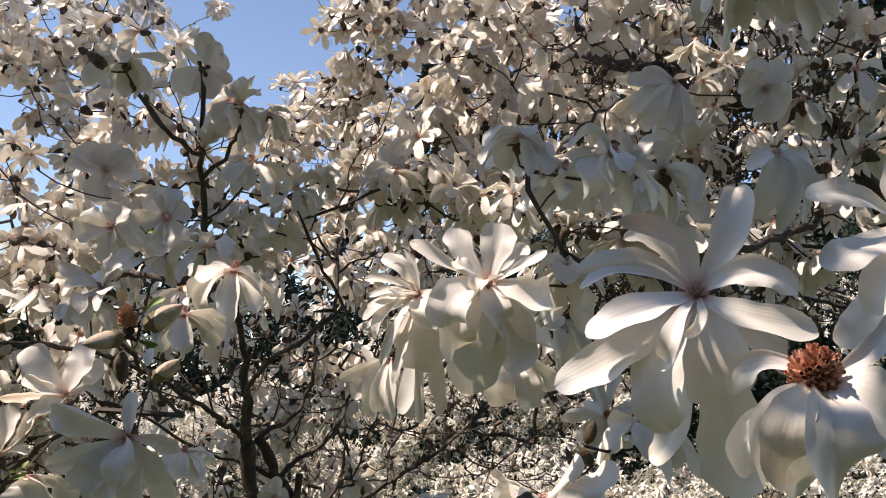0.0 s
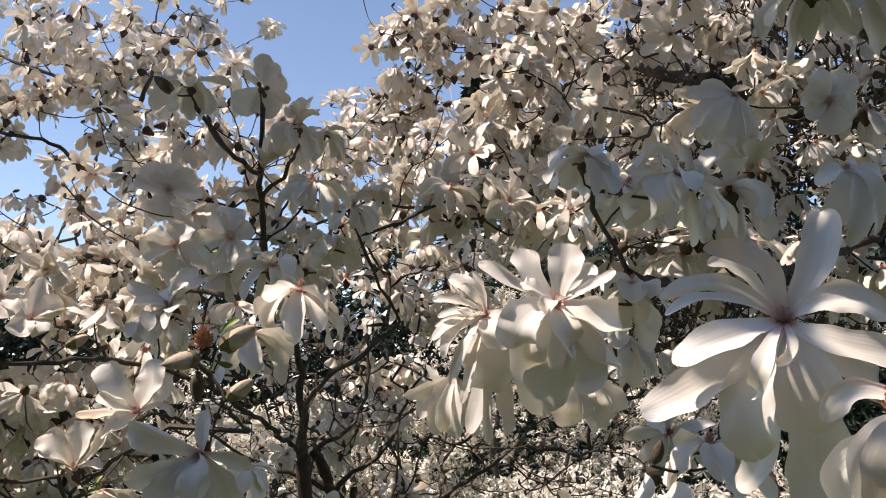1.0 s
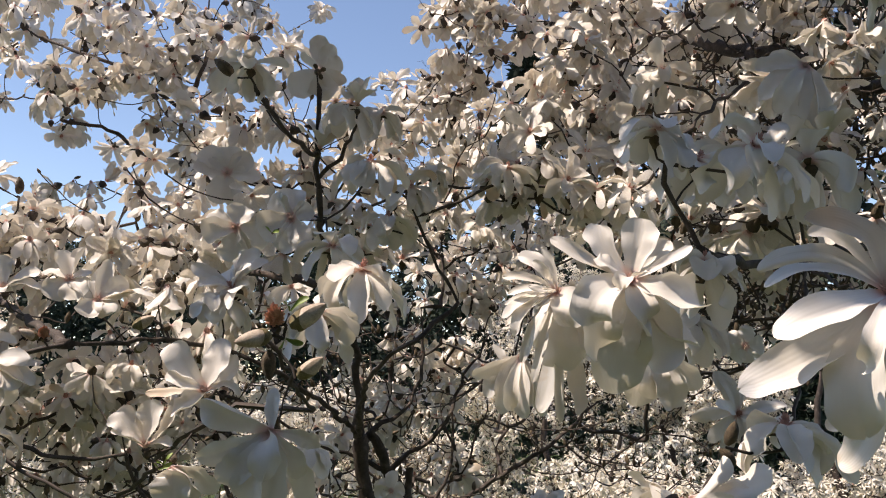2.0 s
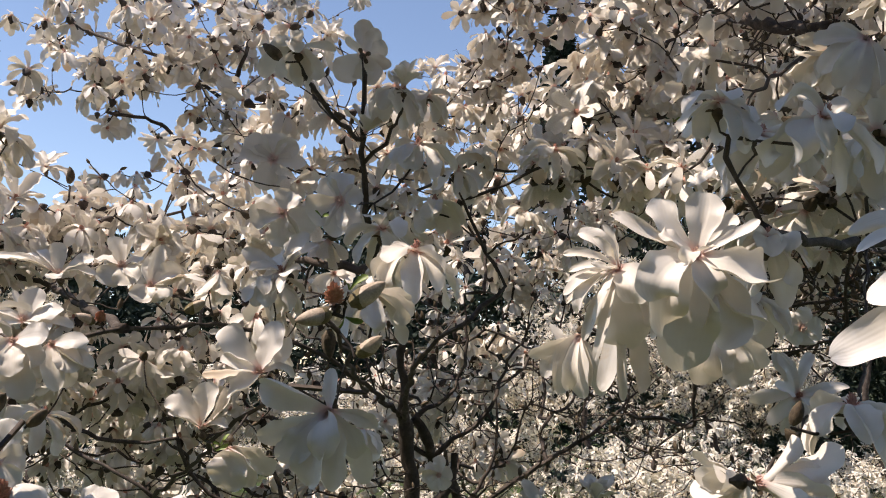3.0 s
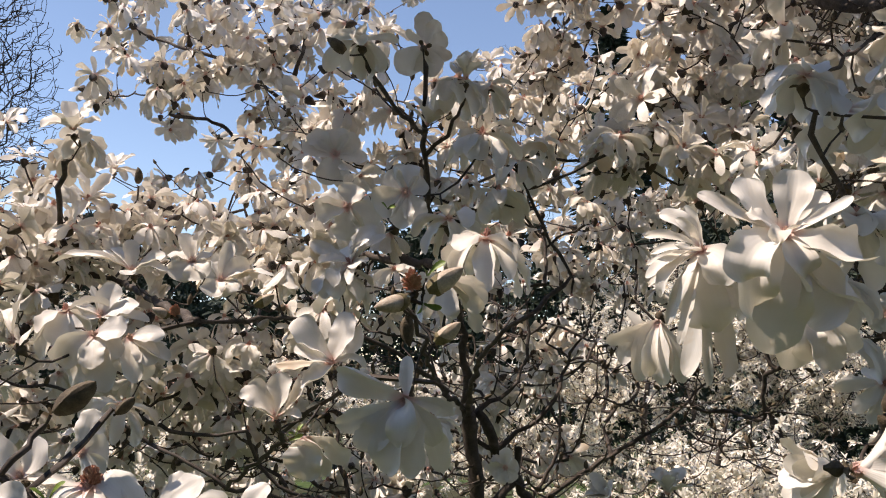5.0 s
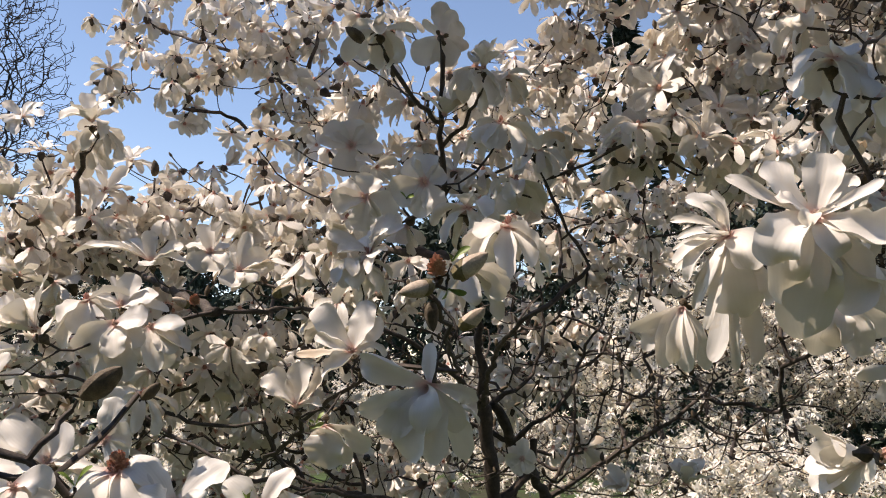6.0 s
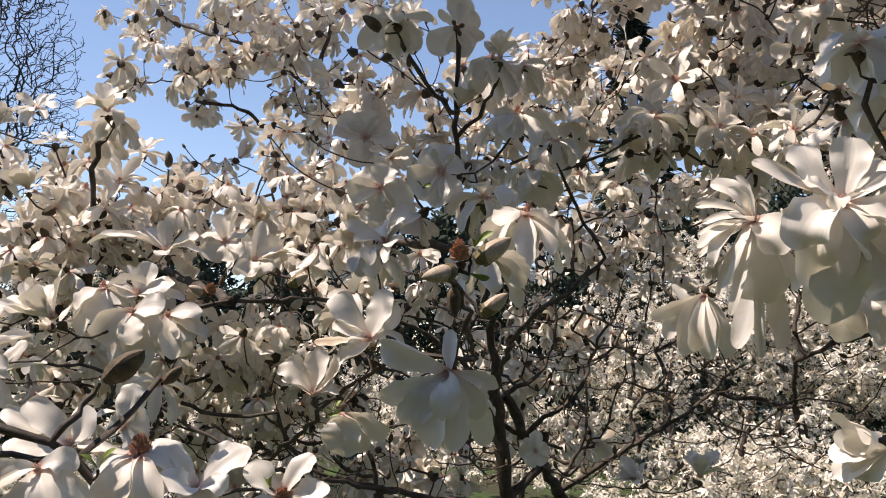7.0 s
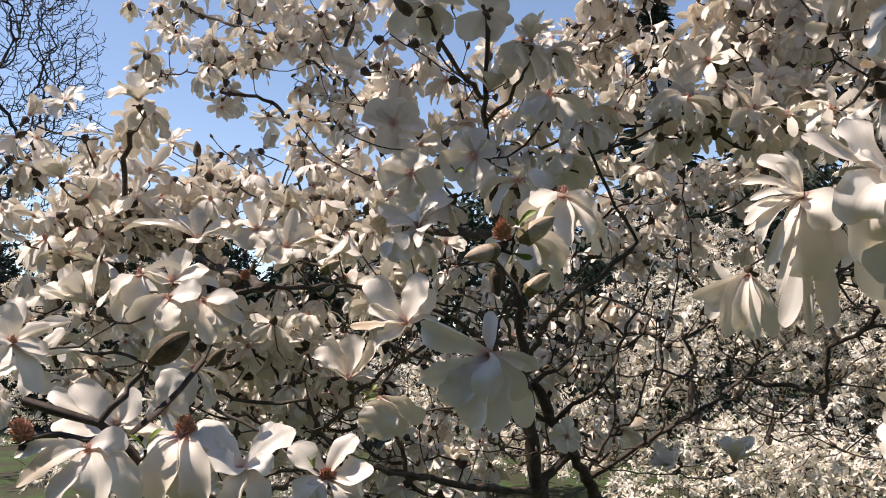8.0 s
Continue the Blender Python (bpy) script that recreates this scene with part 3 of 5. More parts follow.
flower(magnolia, 0.392, 1.417, 2.146, -0.62, -0.26, -0.74, 0.085, "cup")
flower(magnolia, -0.351, 2.075, 2.255, 0.35, -0.80, -0.49, 0.075, "droop")
flower(magnolia, -0.410, 2.975, 2.717, 0.42, -0.70, 0.58, 0.085, "open")
flower(magnolia, -0.277, 2.994, 2.772, -0.23, -0.93, 0.29, 0.085, "open")
flower(magnolia, -0.600, 3.028, 2.788, 0.02, -0.70, 0.72, 0.075, "open")
flower(magnolia, -0.507, 2.865, 2.627, 0.32, -0.91, 0.26, 0.080, "star")
flower(magnolia, -0.657, 3.019, 2.776, 0.10, -0.47, 0.88, 0.070, "open")
flower(magnolia, -0.290, 2.123, 2.010, 0.53, -0.79, -0.31, 0.070, "droop")
flower(magnolia, -0.189, 2.099, 1.962, 0.35, -0.80, -0.49, 0.075, "droop")
flower(magnolia, -0.287, 1.486, 1.929, 0.32, -0.80, -0.51, 0.078, "droop")
flower(magnolia, -0.328, 1.466, 1.866, 0.12, -0.59, -0.80, 0.075, "droop")
flower(magnolia, -0.268, 1.663, 2.012, 0.68, -0.56, -0.47, 0.070, "droop")
flower(magnolia, -0.330, 1.312, 1.932, 0.14, -0.98, -0.14, 0.080, "droop")
flower(magnolia, -0.535, 1.942, 2.129, -0.13, -0.68, 0.72, 0.075, "open")
flower(magnolia, -0.481, 1.511, 2.056, 0.43, -0.18, 0.88, 0.060, "cup")
flower(magnolia, -0.396, 1.421, 2.080, 0.10, -0.49, -0.87, 0.082, "droop")
flower(magnolia, -0.347, 1.482, 2.085, 0.59, -0.30, -0.75, 0.075, "droop")
flower(magnolia, -0.370, 1.373, 2.095, 0.05, -0.24, 0.97, 0.055, "cup")
flower(magnolia, -0.516, 1.211, 2.079, -0.10, -0.14, -0.98, 0.078, "droop")
flower(magnolia, -0.369, 1.215, 1.766, -0.01, -0.87, -0.49, 0.080, "droop")
flower(magnolia, -0.277, 1.027, 1.698, 0.33, -0.83, -0.44, 0.088, "droop")
flower(magnolia, -0.309, 0.936, 1.641, -0.09, -0.41, -0.91, 0.070, "droop")
flower(magnolia, -0.541, 1.246, 1.742, -0.36, -0.75, 0.56, 0.078, "open")
flower(magnolia, -0.557, 1.240, 1.689, 0.10, -0.47, -0.88, 0.075, "droop")
flower(magnolia, -1.408, 1.693, 1.984, 0.47, -0.57, 0.67, 0.088, "open")
flower(magnolia, -1.374, 1.538, 1.965, 0.04, -1.00, 0.02, 0.075, "droop")
flower(magnolia, -1.561, 1.999, 2.146, 0.39, -0.48, 0.79, 0.075, "open")
flower(magnolia, -1.213, 1.418, 2.023, 0.33, -0.11, -0.94, 0.075, "droop")
flower(magnolia, -1.284, 1.458, 2.000, -0.26, -0.23, -0.94, 0.075, "droop")
flower(magnolia, -1.403, 1.388, 1.905, -0.02, -0.35, 0.93, 0.062, "cup")
flower(magnolia, -2.201, 2.265, 2.415, 0.07, -0.79, 0.60, 0.090, "open")
flower(magnolia, -1.328, 1.632, 1.867, 0.36, -0.70, -0.61, 0.075, "droop")
flower(magnolia, -0.773, 1.481, 1.780, 0.07, -0.06, -1.00, 0.070, "cup")
flower(magnolia, -0.962, 0.982, 1.608, -0.46, -0.52, 0.71, 0.078, "cup")
flower(magnolia, -0.983, 1.111, 1.623, -0.14, -0.92, 0.37, 0.080, "droop")
flower(magnolia, -0.429, 1.332, 1.445, 0.33, -0.64, -0.69, 0.075, "droop")
flower(magnolia, -1.114, 1.863, 1.587, 0.20, -0.98, -0.02, 0.075, "star")
flower(magnolia, -1.002, 1.783, 1.587, 0.49, -0.82, -0.29, 0.070, "droop")
flower(magnolia, -1.324, 1.936, 1.497, 0.08, -1.00, -0.02, 0.070, "star")
flower(magnolia, -1.279, 2.005, 1.442, 0.32, -0.95, -0.02, 0.070, "droop")
flower(magnolia, -0.931, 1.195, 1.471, 0.49, -0.57, -0.66, 0.075, "droop")
flower(magnolia, -1.247, 1.178, 1.520, 0.33, -0.65, 0.69, 0.075, "open")
flower(magnolia, -0.030, 1.698, 1.312, 0.09, -0.33, 0.94, 0.062, "cup")
flower(magnolia, -0.142, 1.819, 1.282, -0.62, -0.40, 0.68, 0.060, "cup")
flower(magnolia, -1.118, 0.990, 1.551, 0.59, -0.40, 0.70, 0.080, "open")
flower(magnolia, -0.820, 2.286, 2.623, 0.46, -0.75, 0.48, 0.080, "open")
flower(magnolia, -1.808, 3.024, 2.547, -0.60, 0.79, -0.16, 0.085, "star")
flower(magnolia, -2.178, 2.794, 2.896, -0.14, -0.92, 0.37, 0.085, "open")
flower(magnolia, -2.057, 2.797, 3.049, 0.33, -0.93, 0.13, 0.085, "open")
flower(magnolia, -1.511, 2.431, 2.788, 0.20, -0.96, 0.18, 0.085, "open")
flower(magnolia, -1.523, 2.534, 2.768, 0.31, -0.86, -0.41, 0.085, "droop")
flower(magnolia, -0.897, 2.934, 3.067, 0.06, -0.98, 0.18, 0.062, "full")
bud(magnolia, -1.375, 1.844, 2.060, 0.09, -0.18, 0.98, 0.045, "furry")
bud(magnolia, -0.650, 0.689, 1.533, 0.82, 0.03, 0.57, 0.052, "furry")
bud(magnolia, -0.536, 1.185, 2.089, -0.72, -0.34, 0.60, 0.040, "furry")
bud(magnolia, -0.287, 0.753, 1.650, 0.86, -0.05, 0.50, 0.042, "white")
bud(magnolia, -0.305, 0.750, 1.640, -0.84, -0.50, -0.20, 0.036, "white")
bud(magnolia, -0.310, 0.763, 1.626, 0.04, 0.05, -1.00, 0.030, "furry")
bud(magnolia, -0.287, 0.785, 1.600, 0.80, -0.15, 0.58, 0.034, "white")
bud(magnolia, -0.301, 0.751, 1.653, -0.02, -0.49, 0.87, 0.026, "stamen")
bud(magnolia, -0.843, 1.186, 1.657, -0.60, -0.68, 0.41, 0.032, "white")
bud(magnolia, -0.834, 1.187, 1.662, 0.39, -0.58, 0.72, 0.024, "stamen")
bud(magnolia, -0.777, 1.377, 1.642, 0.79, -0.29, 0.54, 0.034, "white")
bud(magnolia, -0.771, 1.351, 1.686, 0.91, -0.10, 0.40, 0.045, "white")
bud(magnolia, -0.623, 0.717, 1.459, 0.11, -0.42, 0.90, 0.030, "stamen")
bud(magnolia, -0.495, 0.778, 1.412, 0.34, -0.82, 0.47, 0.026, "stamen")
bud(magnolia, -0.605, 0.722, 1.530, 0.78, 0.01, 0.63, 0.026, "furry")
bud(magnolia, -1.696, 2.491, 2.820, 0.10, -0.23, 0.97, 0.050, "furry")
bud(magnolia, -0.550, 1.387, 2.102, -0.04, -0.37, 0.93, 0.022, "furry")
bud(magnolia, 0.168, 0.947, 1.526, 0.28, -0.30, 0.91, 0.030, "furry")
bud(magnolia, 0.174, 0.952, 1.502, -0.54, -0.47, 0.70, 0.030, "furry")
bud(magnolia, -0.722, 0.611, 1.466, -0.07, -0.62, 0.78, 0.028, "stamen")
bud(magnolia, -1.265, 2.249, 2.064, 0.29, -0.27, 0.92, 0.035, "furry")
bud(magnolia, 0.188, 0.406, 1.600, -0.11, -0.87, 0.48, 0.036, "stamen")
bud(magnolia, -0.287, 0.752, 1.664, 0.42, -0.38, 0.83, 0.023, "leaf")
bud(magnolia, -0.292, 0.755, 1.638, 0.64, -0.59, -0.49, 0.020, "leaf")
bud(magnolia, -0.575, 1.083, 1.469, 0.77, -0.46, 0.45, 0.022, "leaf")
bud(magnolia, -0.638, 0.672, 1.451, 0.21, -0.39, 0.90, 0.026, "leaf")
bud(magnolia, -0.503, 0.764, 1.425, -0.18, -0.48, 0.86, 0.022, "leaf")
bud(magnolia, -0.564, 1.074, 1.477, 0.38, -0.50, 0.77, 0.020, "leaf")
bud(magnolia, -0.477, 1.235, 1.833, 0.33, -0.89, 0.31, 0.020, "leaf")
bud(magnolia, 0.160, 1.734, 2.121, 0.39, -0.58, 0.72, 0.020, "leaf")
shaped_flower(magnolia, -1.197, 1.365, 2.054, (0.13, -0.38, 0.91), [
    (-0.034, -0.022, 0.030, 0.041, 0.25),
    (-0.024, 0.006, 0.066, 0.030, 0.10),
    (0.032, 0.010, 0.048, 0.042, 0.15),
    (-0.075, -0.007, 0.011, 0.044, 0.30),
    (0.019, -0.030, 0.018, 0.036, 0.10),
    (0.044, 0.026, 0.025, 0.030, 0.25),
])
shaped_flower(magnolia, -0.989, 1.208, 1.660, (0.38, -0.72, 0.58), [
    (0.021, 0.006, 0.056, 0.035, 0.15),
    (0.066, 0.011, 0.019, 0.035, 0.20),
    (0.083, 0.018, -0.010, 0.019, 0.25),
    (-0.050, -0.020, -0.005, 0.044, 0.20),
    (-0.069, -0.017, 0.019, 0.016, 0.25),
    (0.059, -0.016, -0.018, 0.030, 0.20),
    (-0.023, -0.002, 0.052, 0.014, 0.10),
])
shaped_flower(magnolia, -1.061, 1.395, 1.760, (0.10, -0.50, 0.86), [
    (-0.008, -0.001, 0.065, 0.027, 0.10),
    (0.066, 0.009, 0.030, 0.032, 0.15),
    (-0.054, 0.002, 0.050, 0.021, 0.20),
    (-0.105, -0.016, 0.031, 0.027, 0.25),
    (-0.159, -0.035, 0.017, 0.036, 0.25),
    (0.076, 0.005, -0.001, 0.029, 0.25),
    (0.005, -0.028, -0.011, 0.029, 0.30),
])
shaped_flower(magnolia, -0.942, 1.416, 1.777, (0.17, -0.55, 0.82), [
    (-0.020, -0.003, 0.060, 0.036, 0.10),
    (-0.046, -0.012, 0.017, 0.041, 0.20),
    (0.021, 0.015, 0.068, 0.032, 0.10),
    (0.050, -0.005, -0.035, 0.029, 0.20),
    (-0.017, -0.029, -0.039, 0.051, 0.20),
    (0.032, -0.019, -0.039, 0.046, 0.20),
    (0.036, 0.015, 0.018, 0.025, 0.20),
])
shaped_flower(magnolia, -0.842, 1.351, 1.729, (0.34, -0.56, 0.76), [
    (0.010, 0.011, 0.079, 0.026, 0.10),
    (0.055, 0.007, 0.031, 0.038, 0.20),
    (0.069, 0.022, 0.017, 0.034, 0.20),
    (0.101, 0.019, 0.010, 0.019, 0.30),
    (-0.020, 0.000, 0.040, 0.028, 0.10),
    (-0.001, -0.027, -0.031, 0.048, 0.25),
    (0.046, -0.019, -0.020, 0.048, 0.25),
])
shaped_flower(magnolia, -0.900, 1.077, 1.621, (0.17, -0.83, 0.52), [
    (0.061, -0.009, 0.008, 0.036, 0.25),
    (-0.051, -0.014, -0.043, 0.045, 0.25),
    (-0.033, -0.006, -0.078, 0.045, 0.20),
    (0.035, -0.011, -0.086, 0.041, 0.20),
    (0.022, -0.029, -0.051, 0.035, 0.20),
    (0.050, -0.005, -0.034, 0.032, 0.25),
    (-0.020, 0.012, -0.113, 0.021, 0.10),
])
shaped_flower(magnolia, -0.858, 1.106, 1.618, (0.31, -0.85, 0.43), [
    (0.060, 0.001, 0.004, 0.024, 0.25),
    (0.024, -0.016, -0.070, 0.031, 0.20),
    (0.050, -0.005, -0.039, 0.033, 0.20),
    (0.065, 0.008, -0.035, 0.028, 0.20),
    (-0.021, -0.007, -0.050, 0.031, 0.20),
    (0.024, 0.014, -0.065, 0.033, 0.10),
])
shaped_flower(magnolia, -0.475, 1.469, 2.208, (-0.11, 0.84, 0.53), [
    (-0.005, 0.008, 0.081, 0.035, 0.20),
    (0.025, 0.017, 0.062, 0.030, 0.20),
    (0.041, 0.035, 0.029, 0.033, 0.20),
    (0.049, 0.033, -0.015, 0.023, 0.25),
    (-0.059, 0.005, -0.044, 0.048, 0.20),
    (-0.012, 0.015, -0.045, 0.044, 0.20),
    (-0.040, 0.006, 0.044, 0.025, 0.20),
    (0.018, 0.022, -0.055, 0.041, 0.20),
])
shaped_flower(magnolia, -0.452, 1.256, 1.862, (0.31, -0.95, -0.03), [
    (-0.054, -0.008, -0.023, 0.050, 0.15),
    (-0.042, -0.001, 0.021, 0.050, 0.15),
    (-0.004, 0.012, 0.052, 0.044, 0.10),
    (0.032, 0.014, 0.019, 0.031, 0.10),
    (0.025, 0.002, -0.049, 0.036, 0.10),
    (-0.008, -0.003, -0.062, 0.036, 0.10),
])
shaped_flower(magnolia, -0.733, 1.656, 2.050, (0.20, -0.98, 0.08), [
    (-0.072, -0.017, 0.017, 0.041, 0.15),
    (-0.059, -0.010, 0.054, 0.042, 0.10),
    (-0.002, 0.001, 0.062, 0.055, 0.10),
    (0.072, 0.016, -0.009, 0.036, 0.15),
    (0.022, 0.008, -0.092, 0.041, 0.10),
    (-0.024, -0.005, -0.071, 0.046, 0.10),
    (0.051, 0.015, 0.041, 0.042, 0.10),
])
shaped_flower(magnolia, -0.630, 1.464, 1.886, (-0.11, -0.99, 0.07), [
    (-0.059, -0.020, -0.017, 0.051, 0.15),
    (-0.051, -0.014, 0.027, 0.036, 0.10),
    (0.014, 0.007, 0.046, 0.048, 0.10),
    (-0.004, -0.001, -0.068, 0.047, 0.10),
    (0.062, 0.017, -0.028, 0.052, 0.10),
    (0.039, 0.018, -0.067, 0.047, 0.10),
])
shaped_flower(magnolia, -0.839, 0.983, 1.457, (0.36, -0.93, 0.09), [
    (0.011, 0.005, 0.060, 0.038, 0.10),
    (-0.017, -0.006, 0.010, 0.033, 0.10),
    (0.036, 0.009, 0.004, 0.041, 0.10),
    (0.034, 0.002, -0.028, 0.033, 0.10),
])
shaped_flower(magnolia, 0.522, 1.212, 2.067, (-0.05, -0.92, -0.39), [
    (-0.040, -0.005, 0.016, 0.040, 0.10),
    (-0.036, 0.003, -0.028, 0.043, 0.10),
    (-0.000, 0.000, -0.058, 0.045, 0.10),
    (0.045, 0.006, -0.019, 0.043, 0.10),
    (0.036, 0.004, 0.047, 0.040, 0.10),
    (-0.009, -0.000, 0.056, 0.040, 0.10),
])
shaped_flower(magnolia, 0.313, 1.422, 1.655, (0.20, -0.97, -0.14), [
    (-0.034, -0.009, 0.016, 0.032, 0.10),
    (-0.025, -0.002, -0.019, 0.034, 0.10),
    (0.002, 0.005, -0.029, 0.036, 0.10),
    (0.035, 0.008, -0.003, 0.036, 0.10),
    (0.013, -0.002, 0.034, 0.032, 0.10),
])
shaped_flower(magnolia, -0.375, 1.811, 1.344, (0.26, -0.96, -0.08), [
    (0.004, -0.005, 0.045, 0.028, 0.15),
    (-0.037, -0.010, -0.000, 0.033, 0.15),
    (-0.016, -0.010, -0.033, 0.030, 0.15),
    (0.021, -0.001, -0.029, 0.028, 0.15),
    (0.030, 0.007, 0.004, 0.028, 0.15),
    (-0.029, -0.000, 0.022, 0.023, 0.10),
])
shaped_flower(magnolia, 0.412, 0.946, 1.874, (0.20, -0.86, 0.47), [
    (-0.038, -0.009, -0.020, 0.023, 0.50),
    (-0.033, -0.007, -0.082, 0.031, 0.55),
    (-0.012, -0.023, -0.099, 0.031, 0.50),
    (0.023, -0.014, -0.084, 0.030, 0.50),
    (0.052, 0.007, -0.024, 0.026, 0.40),
    (0.034, 0.021, 0.009, 0.021, 0.35),
])
shaped_flower(magnolia, 0.395, 1.270, 2.098, (-0.25, -0.96, 0.13), [
    (-0.083, -0.014, -0.004, 0.028, 0.30),
    (-0.077, -0.014, -0.057, 0.031, 0.35),
    (-0.038, -0.010, -0.124, 0.036, 0.40),
    (-0.001, -0.007, -0.128, 0.032, 0.40),
    (0.039, 0.008, -0.090, 0.028, 0.35),
    (-0.059, -0.029, -0.086, 0.030, 0.40),
    (-0.054, 0.003, 0.024, 0.019, 0.30),
])
shaped_flower(magnolia, 0.183, 1.577, 2.139, (-0.77, -0.63, 0.01), [
    (-0.022, -0.001, 0.057, 0.026, 0.10),
    (-0.060, -0.013, -0.003, 0.031, 0.20),
    (-0.044, -0.017, -0.034, 0.028, 0.20),
    (-0.007, -0.004, -0.038, 0.026, 0.10),
    (0.021, 0.012, 0.051, 0.029, 0.10),
])
bloom = open_flower(magnolia, 0.1533, 0.4715, 1.6481, (-0.31, -0.80, 0.50), 0.070, "large star flower with long strap petals")
reach(bloom, (-0.0138, -0.0095, 0.0323), (-0.0495, -0.0190, 0.0408), 0.0156, 20)
reach(bloom, (-0.0221, -0.0010, 0.0303), (-0.0437, -0.0056, 0.0337), 0.0103, 10)
reach(bloom, (-0.0367, -0.0098, 0.0220), (-0.0744, -0.0123, 0.0128), 0.0104, 15)
reach(bloom, (-0.0420, -0.0164, 0.0130), (-0.0735, -0.0206, 0.0022), 0.0099, -10)
reach(bloom, (-0.0395, -0.0287, -0.0100), (-0.0721, -0.0263, -0.0245), 0.0205, 0)
reach(bloom, (-0.0439, -0.0170, -0.0318), (-0.0879, -0.0113, -0.0536), 0.0241, 10)
reach(bloom, (-0.0306, -0.0286, -0.0410), (-0.0251, -0.0172, -0.0787), 0.0278, -8)
reach(bloom, (-0.0302, -0.0517, -0.0240), (-0.0310, -0.0381, -0.0448), 0.0103, 25)
reach(bloom, (-0.0125, 0.0075, -0.0688), (-0.0283, 0.0162, -0.0970), 0.0162, 0)
reach(bloom, (-0.0147, 0.0218, -0.0575), (-0.0304, 0.0274, -0.0732), 0.0133, 0)
reach(bloom, (-0.0004, -0.0249, -0.0330), (0.0055, -0.0147, -0.0638), 0.0358, 5)
reach(bloom, (0.0151, -0.0004, -0.0701), (0.0158, 0.0096, -0.1180), 0.0346, 12)
reach(bloom, (0.0195, -0.0056, 0.0337), (0.0295, 0.0048, 0.0685), 0.0287, 0)
reach(bloom, (0.0236, -0.0223, 0.0122), (0.0566, -0.0104, 0.0016), 0.0177, -12)
reach(bloom, (0.0205, -0.0260, -0.0142), (0.0628, -0.0186, -0.0221), 0.0199, 10)
reach(bloom, (0.0292, -0.0059, -0.0254), (0.0553, 0.0065, -0.0387), 0.0207, -6)
reach(bloom, (-0.0115, -0.0427, -0.0174), (-0.0220, -0.0462, -0.0268), 0.0093, 30)
bloom = open_flower(magnolia, 0.1928, 0.4063, 1.5957, (0.00, -0.80, 0.60), 0.050)
reach(bloom, (-0.0297, -0.0277, -0.0165), (-0.0280, -0.0120, -0.0496), 0.0224, 10)
reach(bloom, (-0.0095, -0.0318, -0.0222), (-0.0025, -0.0105, -0.0585), 0.0369, 0)
reach(bloom, (0.0131, -0.0191, -0.0071), (0.0396, -0.0047, -0.0324), 0.0356, -10)
reach(bloom, (0.0240, -0.0030, 0.0179), (0.0462, 0.0037, 0.0384), 0.0133, 15)
reach(bloom, (-0.0315, -0.0100, -0.0129), (-0.0289, 0.0084, -0.0504), 0.0123, 30)
reach(bloom, (-0.0254, 0.0082, 0.0116), (-0.0389, 0.0210, -0.0044), 0.0148, 0)
reach(bloom, (-0.0125, 0.0000, -0.0245), (-0.0082, 0.0198, -0.0576), 0.0211, 0)
reach(bloom, (-0.0289, 0.0203, -0.0245), (-0.0298, 0.0284, -0.0486), 0.0180, -15)
bloom = open_flower(magnolia, 0.2944, 0.4908, 1.6964, (-0.60, -0.70, 0.35), 0.060)
reach(bloom, (-0.0412, -0.0226, 0.0139), (-0.0714, -0.0225, 0.0132), 0.0159, 10)
reach(bloom, (-0.0370, -0.0224, -0.0177), (-0.0675, -0.0255, -0.0292), 0.0206, 0)
reach(bloom, (-0.0261, -0.0251, -0.0319), (-0.0353, -0.0206, -0.0586), 0.0224, 0)
reach(bloom, (-0.0253, -0.0008, -0.0556), (-0.0490, 0.0010, -0.0668), 0.0248, 0)
reach(bloom, (0.0000, -0.0043, 0.0256), (0.0108, -0.0061, 0.0363), 0.0253, 0)
bloom = open_flower(magnolia, -0.0225, 0.7970, 1.6842, (-0.50, -0.75, 0.42), 0.055, "many-petalled flower with narrow ribbon petals")
reach(bloom, (-0.0151, -0.0142, 0.0243), (-0.0387, -0.0062, 0.0370), 0.0165, 10)
reach(bloom, (-0.0046, -0.0043, 0.0256), (-0.0147, -0.0024, 0.0446), 0.0110, 0)
reach(bloom, (-0.0259, -0.0222, 0.0118), (-0.0545, -0.0176, 0.0141), 0.0096, 10)
reach(bloom, (-0.0215, -0.0286, 0.0014), (-0.0491, -0.0247, -0.0037), 0.0106, 0)
reach(bloom, (-0.0286, -0.0290, -0.0086), (-0.0547, -0.0259, -0.0267), 0.0122, 10)
reach(bloom, (-0.0294, -0.0324, -0.0184), (-0.0421, -0.0279, -0.0456), 0.0166, 20)
reach(bloom, (-0.0197, -0.0256, -0.0289), (-0.0365, -0.0166, -0.0705), 0.0144, 0)
reach(bloom, (-0.0135, -0.0125, -0.0465), (-0.0260, -0.0033, -0.0893), 0.0113, 10)
reach(bloom, (-0.0012, -0.0109, -0.0436), (0.0118, -0.0021, -0.0781), 0.0474, 0)
reach(bloom, (0.0072, -0.0400, -0.0152), (0.0116, -0.0395, -0.0364), 0.0317, 15)
reach(bloom, (-0.0002, 0.0007, -0.0770), (0.0009, 0.0114, -0.1287), 0.0102, 30)
reach(bloom, (0.0258, -0.0230, -0.0443), (0.0259, -0.0173, -0.0661), 0.0144, 0)
reach(bloom, (0.0173, 0.0108, -0.0769), (0.0173, 0.0203, -0.1213), 0.0207, 0)
reach(bloom, (-0.0059, 0.0160, -0.0711), (-0.0194, 0.0261, -0.1198), 0.0197, 0)
